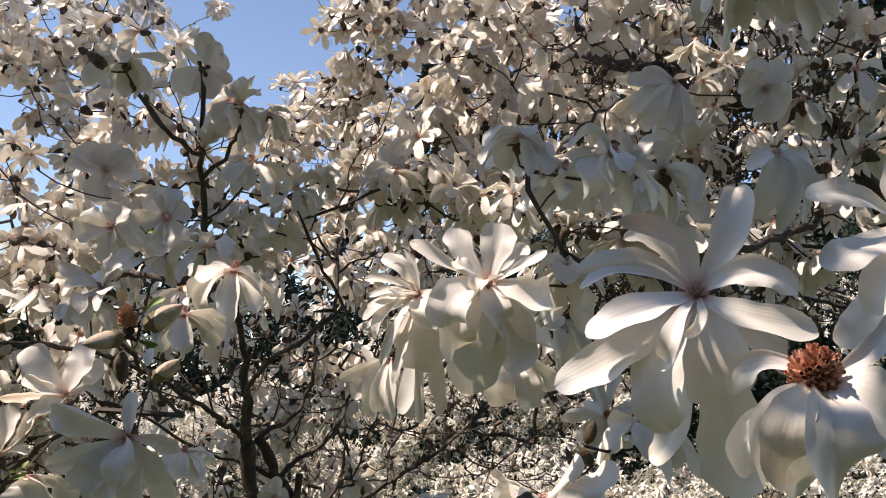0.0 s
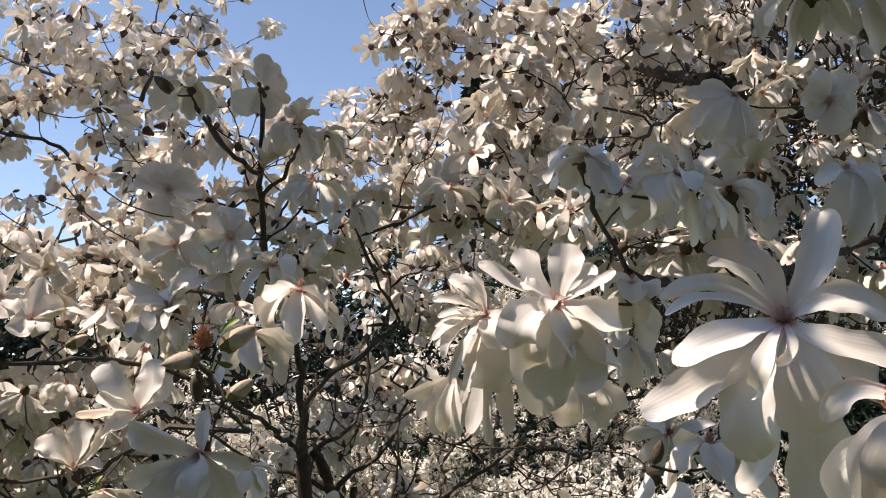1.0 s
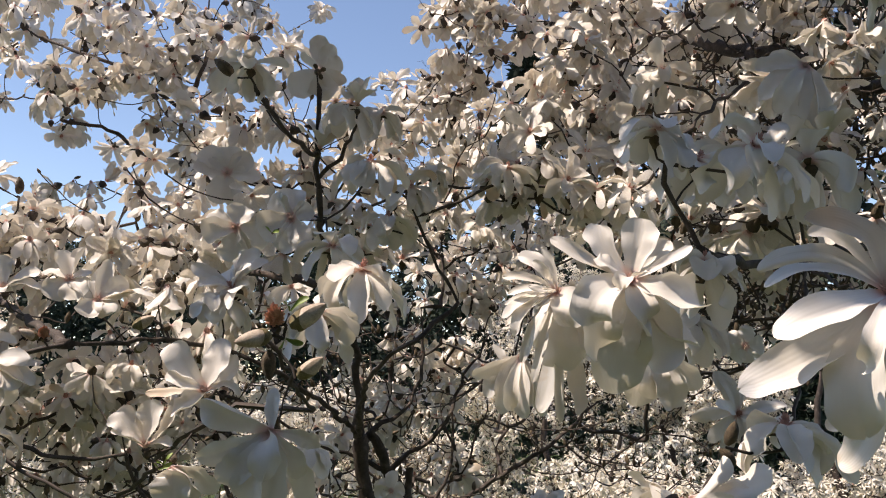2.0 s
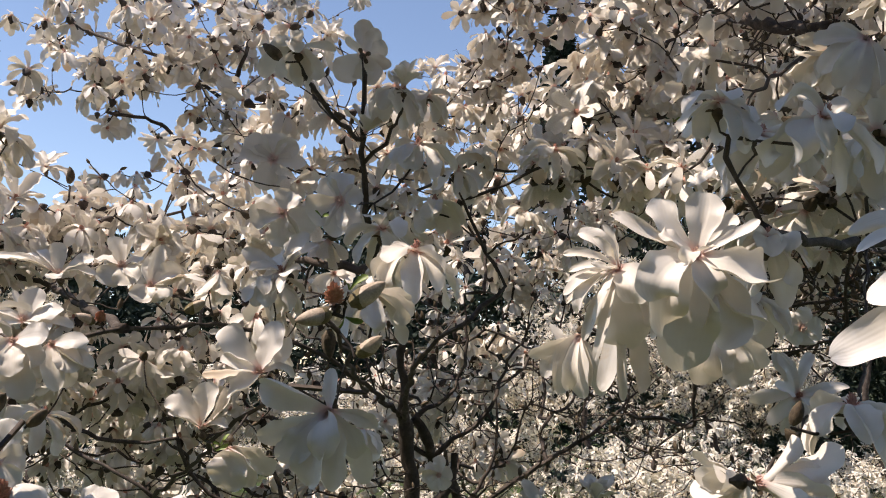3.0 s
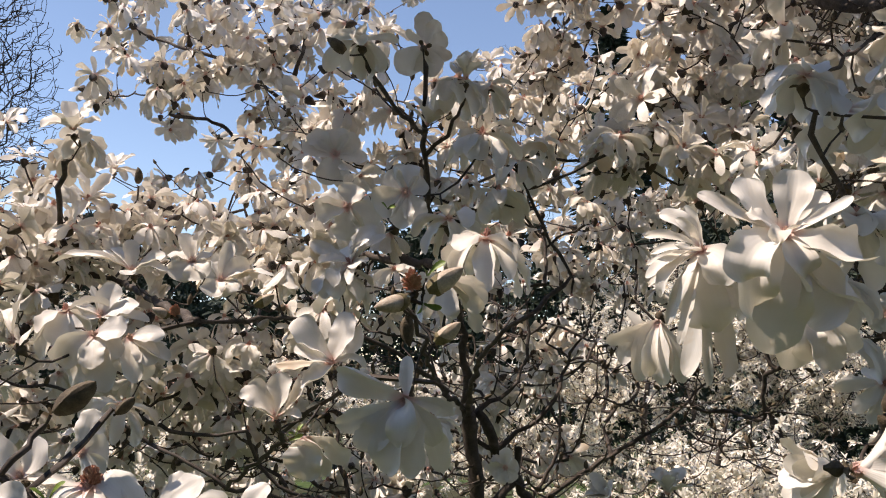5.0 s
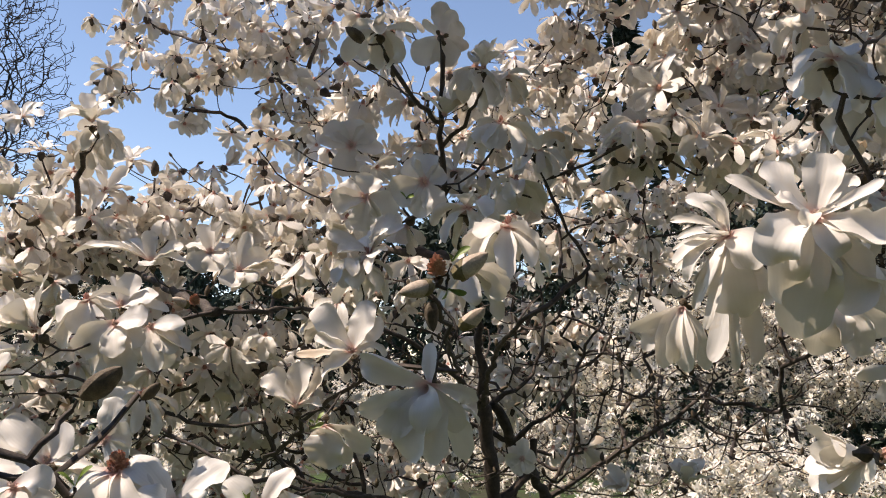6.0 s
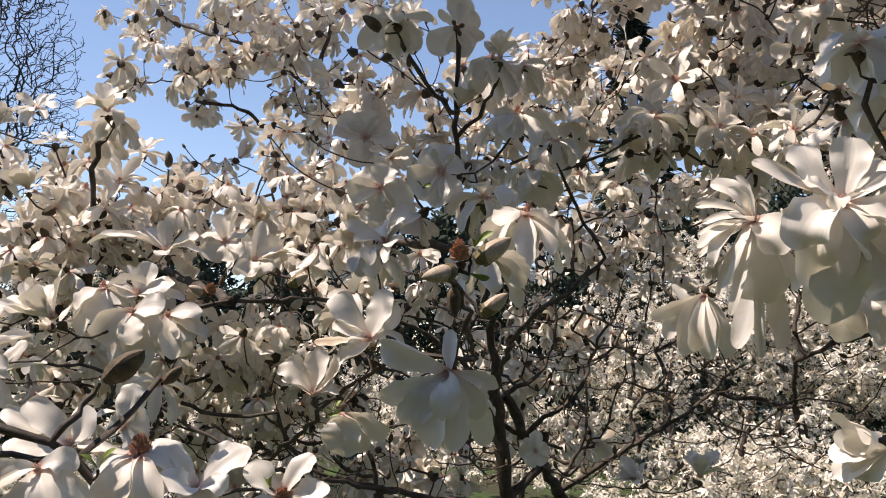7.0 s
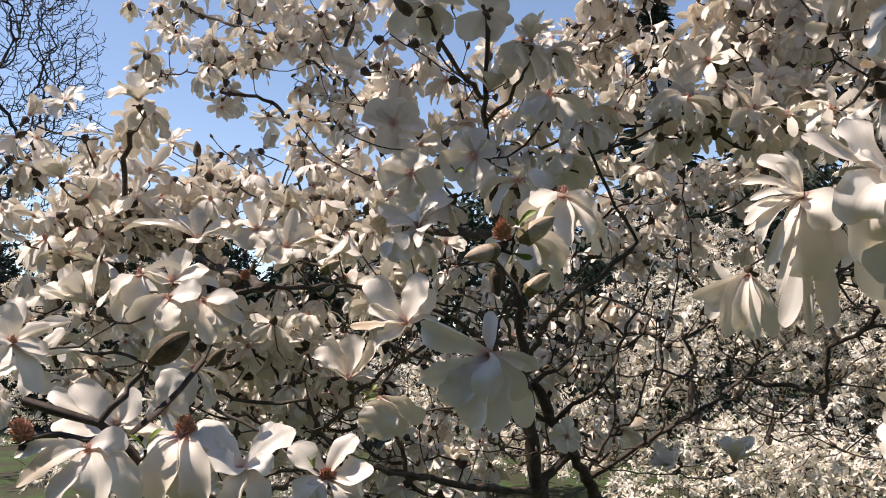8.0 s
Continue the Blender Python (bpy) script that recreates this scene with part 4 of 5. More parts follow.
reach(bloom, (-0.0253, -0.0117, -0.0029), (-0.0527, -0.0081, -0.0123), 0.0080, 0)
reach(bloom, (-0.0334, -0.0150, -0.0191), (-0.0524, -0.0086, -0.0334), 0.0079, 0)
reach(bloom, (-0.0158, -0.0387, -0.0233), (-0.0289, -0.0331, -0.0568), 0.0088, 0)
reach(bloom, (-0.0090, -0.0230, 0.0162), (-0.0248, -0.0250, 0.0284), 0.0090, 0)
reach(bloom, (-0.0115, -0.0403, -0.0015), (-0.0287, -0.0460, 0.0022), 0.0077, 10)
bloom = open_flower(magnolia, 0.0431, 0.7604, 1.6909, (0.10, -0.72, 0.66), 0.055, "broad-petalled flower hanging in a cluster")
reach(bloom, (-0.0231, -0.0031, 0.0308), (-0.0274, 0.0030, 0.0551), 0.0288, 0)
reach(bloom, (0.0085, -0.0016, 0.0339), (0.0150, 0.0060, 0.0608), 0.0322, 0)
reach(bloom, (0.0303, -0.0083, 0.0133), (0.0572, -0.0073, 0.0313), 0.0131, 20)
reach(bloom, (0.0250, 0.0102, 0.0238), (0.0408, 0.0135, 0.0404), 0.0191, 0)
reach(bloom, (-0.0204, -0.0204, 0.0127), (-0.0345, -0.0233, 0.0178), 0.0226, -10)
reach(bloom, (0.0329, -0.0156, -0.0160), (0.0632, -0.0022, -0.0234), 0.0496, -10)
reach(bloom, (0.0314, 0.0005, -0.0396), (0.0593, 0.0150, -0.0531), 0.0460, 0)
reach(bloom, (0.0205, -0.0104, -0.0468), (0.0158, 0.0035, -0.0813), 0.0464, 0)
reach(bloom, (-0.0101, -0.0196, -0.0526), (-0.0140, -0.0005, -0.1063), 0.0468, 0)
reach(bloom, (-0.0268, -0.0309, -0.0333), (-0.0314, -0.0177, -0.0763), 0.0337, 0)
reach(bloom, (-0.0306, -0.0437, -0.0177), (-0.0399, -0.0392, -0.0444), 0.0394, 0)
reach(bloom, (-0.0398, -0.0229, 0.0157), (-0.0744, -0.0226, 0.0381), 0.0172, 15)
reach(bloom, (0.0055, -0.0269, 0.0032), (0.0163, -0.0310, 0.0038), 0.0075, 20)
reach(bloom, (-0.0094, -0.0363, -0.0012), (-0.0148, -0.0386, -0.0120), 0.0158, 0)
reach(bloom, (0.0023, -0.0304, -0.0243), (0.0105, -0.0216, -0.0527), 0.0317, 8)
bloom = open_flower(magnolia, 0.0733, 0.8472, 1.6268, (0.25, -0.75, -0.50), 0.050)
reach(bloom, (-0.0099, -0.0059, -0.0251), (-0.0185, 0.0039, -0.0536), 0.0299, 0)
reach(bloom, (0.0107, -0.0098, -0.0263), (0.0189, -0.0010, -0.0547), 0.0358, 0)
reach(bloom, (0.0268, -0.0013, -0.0162), (0.0424, 0.0062, -0.0371), 0.0278, 0)
reach(bloom, (-0.0017, -0.0170, -0.0193), (-0.0017, -0.0127, -0.0456), 0.0296, 0)
bloom = open_flower(magnolia, -0.0624, 0.9283, 1.6268, (-0.20, -0.75, -0.60), 0.050)
reach(bloom, (-0.0138, -0.0068, -0.0197), (-0.0228, 0.0062, -0.0672), 0.0223, 10)
reach(bloom, (-0.0025, -0.0148, -0.0326), (0.0027, -0.0084, -0.0710), 0.0234, -15)
reach(bloom, (-0.0275, -0.0023, -0.0105), (-0.0578, 0.0039, -0.0236), 0.0185, 0)
reach(bloom, (0.0150, -0.0037, -0.0262), (0.0239, 0.0116, -0.0694), 0.0197, 10)
reach(bloom, (-0.0166, 0.0009, -0.0052), (-0.0342, 0.0079, 0.0135), 0.0146, 0)
reach(bloom, (-0.0100, -0.0191, -0.0313), (-0.0128, -0.0119, -0.0620), 0.0194, 20)
reach(bloom, (0.0075, -0.0098, -0.0262), (0.0113, -0.0026, -0.0572), 0.0183, -20)
reach(bloom, (-0.0236, 0.0066, -0.0150), (-0.0418, 0.0141, -0.0479), 0.0200, 0)
bloom = open_flower(magnolia, -0.3418, 0.8766, 1.5401, (-0.10, -0.93, -0.30), 0.055)
reach(bloom, (-0.0371, -0.0297, 0.0196), (-0.0714, -0.0306, 0.0306), 0.0363, 0)
reach(bloom, (-0.0339, -0.0256, -0.0175), (-0.0720, -0.0326, -0.0267), 0.0262, 12)
reach(bloom, (-0.0209, -0.0211, -0.0286), (-0.0528, -0.0227, -0.0510), 0.0312, 0)
reach(bloom, (-0.0084, -0.0232, -0.0373), (-0.0190, -0.0128, -0.0817), 0.0397, 0)
reach(bloom, (0.0111, -0.0147, -0.0377), (0.0017, -0.0079, -0.0842), 0.0361, 0)
reach(bloom, (0.0216, -0.0062, -0.0242), (0.0302, 0.0061, -0.0523), 0.0302, 0)
reach(bloom, (0.0014, -0.0034, 0.0253), (0.0011, -0.0007, 0.0481), 0.0166, 0)
reach(bloom, (0.0264, 0.0159, -0.0402), (0.0323, 0.0298, -0.0837), 0.0269, 0)
reach(bloom, (0.0335, 0.0083, -0.0064), (0.0467, 0.0193, -0.0195), 0.0204, 0)
reach(bloom, (0.0048, -0.0314, -0.0183), (0.0001, -0.0296, -0.0515), 0.0307, 0)
bloom = open_flower(magnolia, -0.5133, 1.0870, 1.5763, (-0.04, -0.70, 0.66), 0.060)
reach(bloom, (-0.0265, -0.0221, 0.0401), (-0.0440, -0.0215, 0.0662), 0.0372, 0)
reach(bloom, (0.0131, -0.0024, 0.0355), (0.0189, 0.0055, 0.0749), 0.0359, 0)
reach(bloom, (-0.0172, -0.0263, 0.0121), (-0.0426, -0.0318, 0.0256), 0.0256, 0)
reach(bloom, (-0.0309, -0.0213, 0.0002), (-0.0735, -0.0303, -0.0022), 0.0177, 20)
reach(bloom, (-0.0086, -0.0249, -0.0124), (-0.0357, -0.0241, -0.0299), 0.0351, 0)
reach(bloom, (0.0257, 0.0113, 0.0178), (0.0361, 0.0168, 0.0522), 0.0230, 0)
reach(bloom, (0.0304, 0.0011, 0.0096), (0.0476, 0.0114, -0.0065), 0.0114, 0)
bloom = open_flower(magnolia, -0.6089, 1.1090, 1.4950, (0.00, -0.45, 0.89), 0.060)
reach(bloom, (-0.0173, -0.0186, 0.0304), (-0.0382, -0.0199, 0.0499), 0.0398, 0)
reach(bloom, (0.0075, -0.0047, 0.0291), (0.0070, -0.0044, 0.0679), 0.0384, 0)
reach(bloom, (0.0262, 0.0079, 0.0278), (0.0305, 0.0083, 0.0593), 0.0219, 0)
reach(bloom, (-0.0163, -0.0267, 0.0162), (-0.0329, -0.0302, 0.0292), 0.0214, 0)
reach(bloom, (0.0282, -0.0073, 0.0075), (0.0418, -0.0015, 0.0024), 0.0199, 0)
reach(bloom, (-0.0145, 0.0059, 0.0225), (-0.0131, 0.0106, 0.0490), 0.0372, 0)
bloom = open_flower(magnolia, -0.5440, 1.0635, 1.4792, (0.10, -0.45, -0.88), 0.050)
reach(bloom, (0.0035, -0.0105, -0.0219), (0.0037, -0.0006, -0.0605), 0.0502, 0)
reach(bloom, (0.0308, 0.0079, -0.0079), (0.0500, 0.0210, -0.0399), 0.0429, 0)
reach(bloom, (-0.0140, 0.0060, -0.0195), (-0.0220, 0.0103, -0.0466), 0.0303, 0)
reach(bloom, (0.0188, 0.0027, -0.0184), (0.0261, 0.0139, -0.0550), 0.0395, 0)
bloom = open_flower(magnolia, -0.6948, 0.7038, 1.4654, (0.20, -0.70, 0.68), 0.055)
reach(bloom, (-0.0135, -0.0152, 0.0236), (-0.0408, -0.0169, 0.0436), 0.0286, 0)
reach(bloom, (-0.0401, -0.0160, 0.0220), (-0.0679, -0.0172, 0.0364), 0.0196, 0)
reach(bloom, (0.0089, 0.0004, 0.0160), (0.0053, 0.0067, 0.0407), 0.0277, 0)
reach(bloom, (-0.0150, -0.0252, 0.0011), (-0.0491, -0.0351, 0.0045), 0.0259, 0)
reach(bloom, (0.0270, -0.0024, -0.0040), (0.0458, 0.0061, -0.0139), 0.0148, 0)
bloom = open_flower(magnolia, -0.6666, 0.6295, 1.4535, (0.10, -0.80, 0.55), 0.055)
reach(bloom, (-0.0110, -0.0197, -0.0008), (-0.0538, -0.0255, -0.0314), 0.0183, 10)
reach(bloom, (-0.0299, -0.0129, 0.0037), (-0.0658, -0.0173, -0.0071), 0.0134, 0)
reach(bloom, (-0.0014, -0.0188, -0.0193), (-0.0242, -0.0216, -0.0468), 0.0222, 0)
reach(bloom, (0.0201, 0.0004, 0.0077), (0.0289, 0.0084, -0.0031), 0.0248, 0)
reach(bloom, (0.0209, -0.0165, -0.0216), (0.0159, -0.0116, -0.0540), 0.0331, 0)
reach(bloom, (0.0333, 0.0008, -0.0159), (0.0445, 0.0082, -0.0490), 0.0256, 0)
bloom = open_flower(magnolia, -0.6221, 0.7095, 1.4562, (0.05, -0.45, 0.89), 0.050)
reach(bloom, (-0.0243, -0.0180, -0.0101), (-0.0472, -0.0135, -0.0455), 0.0346, 0)
reach(bloom, (0.0022, -0.0297, -0.0246), (-0.0058, -0.0240, -0.0693), 0.0456, 0)
reach(bloom, (0.0273, -0.0207, -0.0239), (0.0299, -0.0124, -0.0671), 0.0316, 0)
reach(bloom, (0.0255, 0.0001, -0.0107), (0.0266, 0.0084, -0.0404), 0.0258, 0)
reach(bloom, (-0.0368, -0.0068, 0.0058), (-0.0609, -0.0080, 0.0119), 0.0148, 0)
reach(bloom, (0.0084, -0.0132, -0.0258), (0.0057, -0.0062, -0.0696), 0.0332, 0)
bloom = open_flower(magnolia, -0.5687, 0.7341, 1.4210, (0.10, -0.72, 0.68), 0.055)
reach(bloom, (-0.0165, -0.0128, 0.0311), (-0.0430, -0.0121, 0.0498), 0.0284, 0)
reach(bloom, (0.0270, 0.0000, 0.0254), (0.0503, 0.0148, 0.0423), 0.0284, 0)
reach(bloom, (0.0014, -0.0241, 0.0114), (-0.0213, -0.0316, 0.0208), 0.0222, 0)
reach(bloom, (0.0302, -0.0182, 0.0117), (0.0395, -0.0124, 0.0025), 0.0210, 0)
reach(bloom, (0.0103, -0.0252, -0.0095), (-0.0024, -0.0250, -0.0384), 0.0275, 0)
reach(bloom, (0.0158, 0.0132, 0.0290), (0.0215, 0.0206, 0.0483), 0.0174, 0)
reach(bloom, (0.0251, -0.0165, -0.0125), (0.0301, -0.0095, -0.0398), 0.0254, 0)
bloom = open_flower(magnolia, -0.4940, 0.7769, 1.4118, (0.20, -0.70, 0.68), 0.055)
reach(bloom, (-0.0162, -0.0110, 0.0180), (-0.0356, -0.0100, 0.0337), 0.0291, 0)
reach(bloom, (0.0132, 0.0005, 0.0243), (0.0268, 0.0125, 0.0417), 0.0234, 0)
reach(bloom, (0.0278, -0.0034, 0.0051), (0.0393, 0.0045, 0.0168), 0.0312, 0)
reach(bloom, (-0.0126, -0.0237, -0.0056), (-0.0261, -0.0261, -0.0157), 0.0228, 0)
reach(bloom, (0.0265, -0.0141, -0.0120), (0.0303, -0.0076, -0.0384), 0.0262, 0)
reach(bloom, (-0.0019, -0.0223, -0.0097), (-0.0066, -0.0178, -0.0384), 0.0250, 0)
reach(bloom, (0.0271, -0.0044, -0.0048), (0.0387, 0.0040, -0.0124), 0.0207, 0)

BOUGHS = [
    (-2.09, 2.71, 2.91, 0.16, 0.20, 0.16, 12),
    (-2.02, 2.65, 2.67, 0.16, 0.20, 0.11, 11),
    (-1.88, 2.69, 2.61, 0.16, 0.20, 0.11, 11),
    (-1.80, 2.68, 2.81, 0.18, 0.25, 0.18, 12),
    (-1.54, 2.53, 2.79, 0.19, 0.25, 0.17, 15),
    (-1.58, 2.65, 2.64, 0.24, 0.25, 0.15, 17),
    (-1.40, 2.65, 2.83, 0.19, 0.25, 0.17, 14),
    (-1.32, 2.70, 2.62, 0.19, 0.30, 0.24, 15),
    (-1.17, 2.72, 2.70, 0.15, 0.30, 0.24, 11),
    (-1.33, 2.73, 2.38, 0.17, 0.30, 0.15, 12),
    (-1.17, 2.19, 2.12, 0.16, 0.25, 0.09, 12),
    (-1.69, 2.78, 2.25, 0.09, 0.20, 0.09, 4),
    (-1.87, 2.74, 2.27, 0.07, 0.20, 0.07, 3),
    (-0.93, 2.45, 2.74, 0.12, 0.30, 0.10, 6),
    (-0.78, 2.04, 2.26, 0.19, 0.30, 0.11, 25),
    (-0.77, 2.06, 2.12, 0.19, 0.30, 0.13, 25),
    (-0.51, 2.10, 2.23, 0.19, 0.30, 0.13, 23),
    (-0.45, 2.88, 2.59, 0.19, 0.30, 0.13, 28),
    (-0.29, 3.00, 2.74, 0.18, 0.30, 0.16, 23),
    (-0.36, 3.52, 2.59, 0.23, 0.40, 0.21, 26),
    (-0.26, 2.68, 2.79, 0.16, 0.25, 0.08, 18),
    (-0.32, 2.56, 2.14, 0.21, 0.35, 0.15, 30),
    (-0.46, 1.84, 1.93, 0.15, 0.25, 0.08, 18),
    (-0.70, 1.80, 1.89, 0.15, 0.25, 0.08, 18),
    (-1.05, 2.23, 2.00, 0.19, 0.35, 0.12, 28),
    (-0.04, 2.38, 2.34, 0.23, 0.40, 0.21, 45),
    (0.11, 2.21, 2.36, 0.22, 0.35, 0.19, 50),
    (-0.02, 1.81, 2.05, 0.17, 0.20, 0.08, 23),
    (0.33, 2.81, 2.75, 0.28, 0.40, 0.18, 43),
    (0.61, 2.87, 2.75, 0.30, 0.50, 0.18, 33),
    (0.47, 2.09, 2.22, 0.19, 0.40, 0.16, 23),
    (0.15, 1.85, 2.04, 0.12, 0.20, 0.08, 13),
    (0.47, 1.82, 1.96, 0.11, 0.30, 0.11, 13),
    (0.57, 1.99, 2.58, 0.21, 0.30, 0.12, 25),
    (0.64, 1.62, 2.40, 0.20, 0.30, 0.12, 20),
    (0.70, 1.76, 2.18, 0.19, 0.40, 0.12, 20),
    (0.37, 1.57, 2.01, 0.13, 0.25, 0.08, 15),
    (0.45, 1.50, 1.88, 0.16, 0.25, 0.06, 15),
    (0.73, 1.49, 2.03, 0.11, 0.30, 0.22, 18),
    (0.19, 1.47, 1.94, 0.10, 0.20, 0.06, 10),
    (-1.43, 1.65, 1.89, 0.15, 0.25, 0.10, 30),
    (-1.47, 1.94, 1.98, 0.17, 0.30, 0.10, 28),
    (-1.36, 1.58, 1.77, 0.14, 0.25, 0.06, 20),
    (-1.32, 2.08, 1.95, 0.18, 0.30, 0.08, 23),
    (-0.99, 1.85, 1.84, 0.16, 0.25, 0.07, 18),
    (-1.44, 1.70, 1.53, 0.16, 0.30, 0.08, 23),
    (-1.28, 2.03, 1.65, 0.21, 0.40, 0.10, 28),
    (-1.17, 2.17, 1.55, 0.22, 0.40, 0.13, 33),
    (-1.42, 2.12, 1.49, 0.25, 0.40, 0.12, 38),
    (-1.60, 2.00, 1.40, 0.21, 0.40, 0.11, 25),
    (-1.05, 2.11, 1.40, 0.19, 0.40, 0.11, 20),
    (-0.76, 1.82, 1.67, 0.15, 0.30, 0.08, 18),
    (-1.95, 1.95, 2.16, 0.16, 0.30, 0.07, 20),
    (-1.66, 1.65, 1.87, 0.13, 0.30, 0.10, 23),
    (-1.61, 1.59, 1.64, 0.12, 0.30, 0.11, 18),
    (-1.59, 1.62, 1.46, 0.14, 0.30, 0.08, 15),
    (-0.60, 3.35, 2.00, 0.39, 0.50, 0.20, 40),
    (-0.19, 3.44, 1.98, 0.32, 0.50, 0.20, 34),
    (-0.11, 3.42, 2.17, 0.32, 0.50, 0.15, 26),
    (0.17, 3.06, 2.21, 0.24, 0.40, 0.13, 23),
    (-0.99, 2.88, 1.84, 0.39, 0.50, 0.19, 38),
    (-0.56, 3.21, 1.59, 0.30, 0.50, 0.21, 38),
    (-0.30, 3.47, 1.59, 0.25, 0.50, 0.20, 26),
    (-0.88, 3.17, 1.45, 0.37, 0.50, 0.21, 33),
    (0.88, 3.44, 2.04, 0.23, 0.50, 0.28, 30),
    (-0.71, 3.03, 1.24, 0.43, 0.50, 0.15, 30),
    (1.13, 1.75, 2.37, 0.23, 0.40, 0.32, 38),
    (1.02, 3.17, 2.93, 0.71, 0.60, 0.29, 170),
    (1.14, 3.26, 2.46, 0.71, 0.60, 0.29, 150),
    (0.90, 3.33, 2.02, 0.83, 0.60, 0.26, 170),
    (0.86, 3.47, 2.51, 0.48, 0.60, 0.43, 100),
    (-0.31, 2.69, 2.91, 0.13, 0.20, 0.10, 18),
    (-0.02, 2.61, 2.91, 0.18, 0.30, 0.12, 33),
    (0.17, 2.44, 2.76, 0.17, 0.30, 0.11, 28),
    (0.46, 2.64, 2.87, 0.24, 0.40, 0.14, 38),
    (-1.27, 2.81, 3.06, 0.27, 0.25, 0.13, 12),
    (-1.72, 2.80, 3.00, 0.22, 0.25, 0.13, 9),
    (-1.16, 2.79, 3.20, 0.20, 0.20, 0.09, 11),
    (-1.81, 2.76, 3.17, 0.27, 0.25, 0.11, 14),
    (-1.50, 2.83, 2.91, 0.31, 0.25, 0.16, 9),
    (-0.95, 2.50, 1.14, 0.35, 0.40, 0.12, 44),
    (-1.35, 2.40, 1.20, 0.30, 0.40, 0.12, 34),
]
spots = np.concatenate([clustered(scatter(*b)) for b in BOUGHS])
eye_gap = np.linalg.norm(spots - np.array([0, 0, 1.6]), axis=1)
spots = spots[np.argsort(eye_gap)]
sizes = rng.uniform(0.052, 0.080, len(spots)) * np.where(np.sort(eye_gap) > 2.6, 1.14, 1.0)
stalks = plant_flowers(magnolia, spots, sizes, MID, 260)
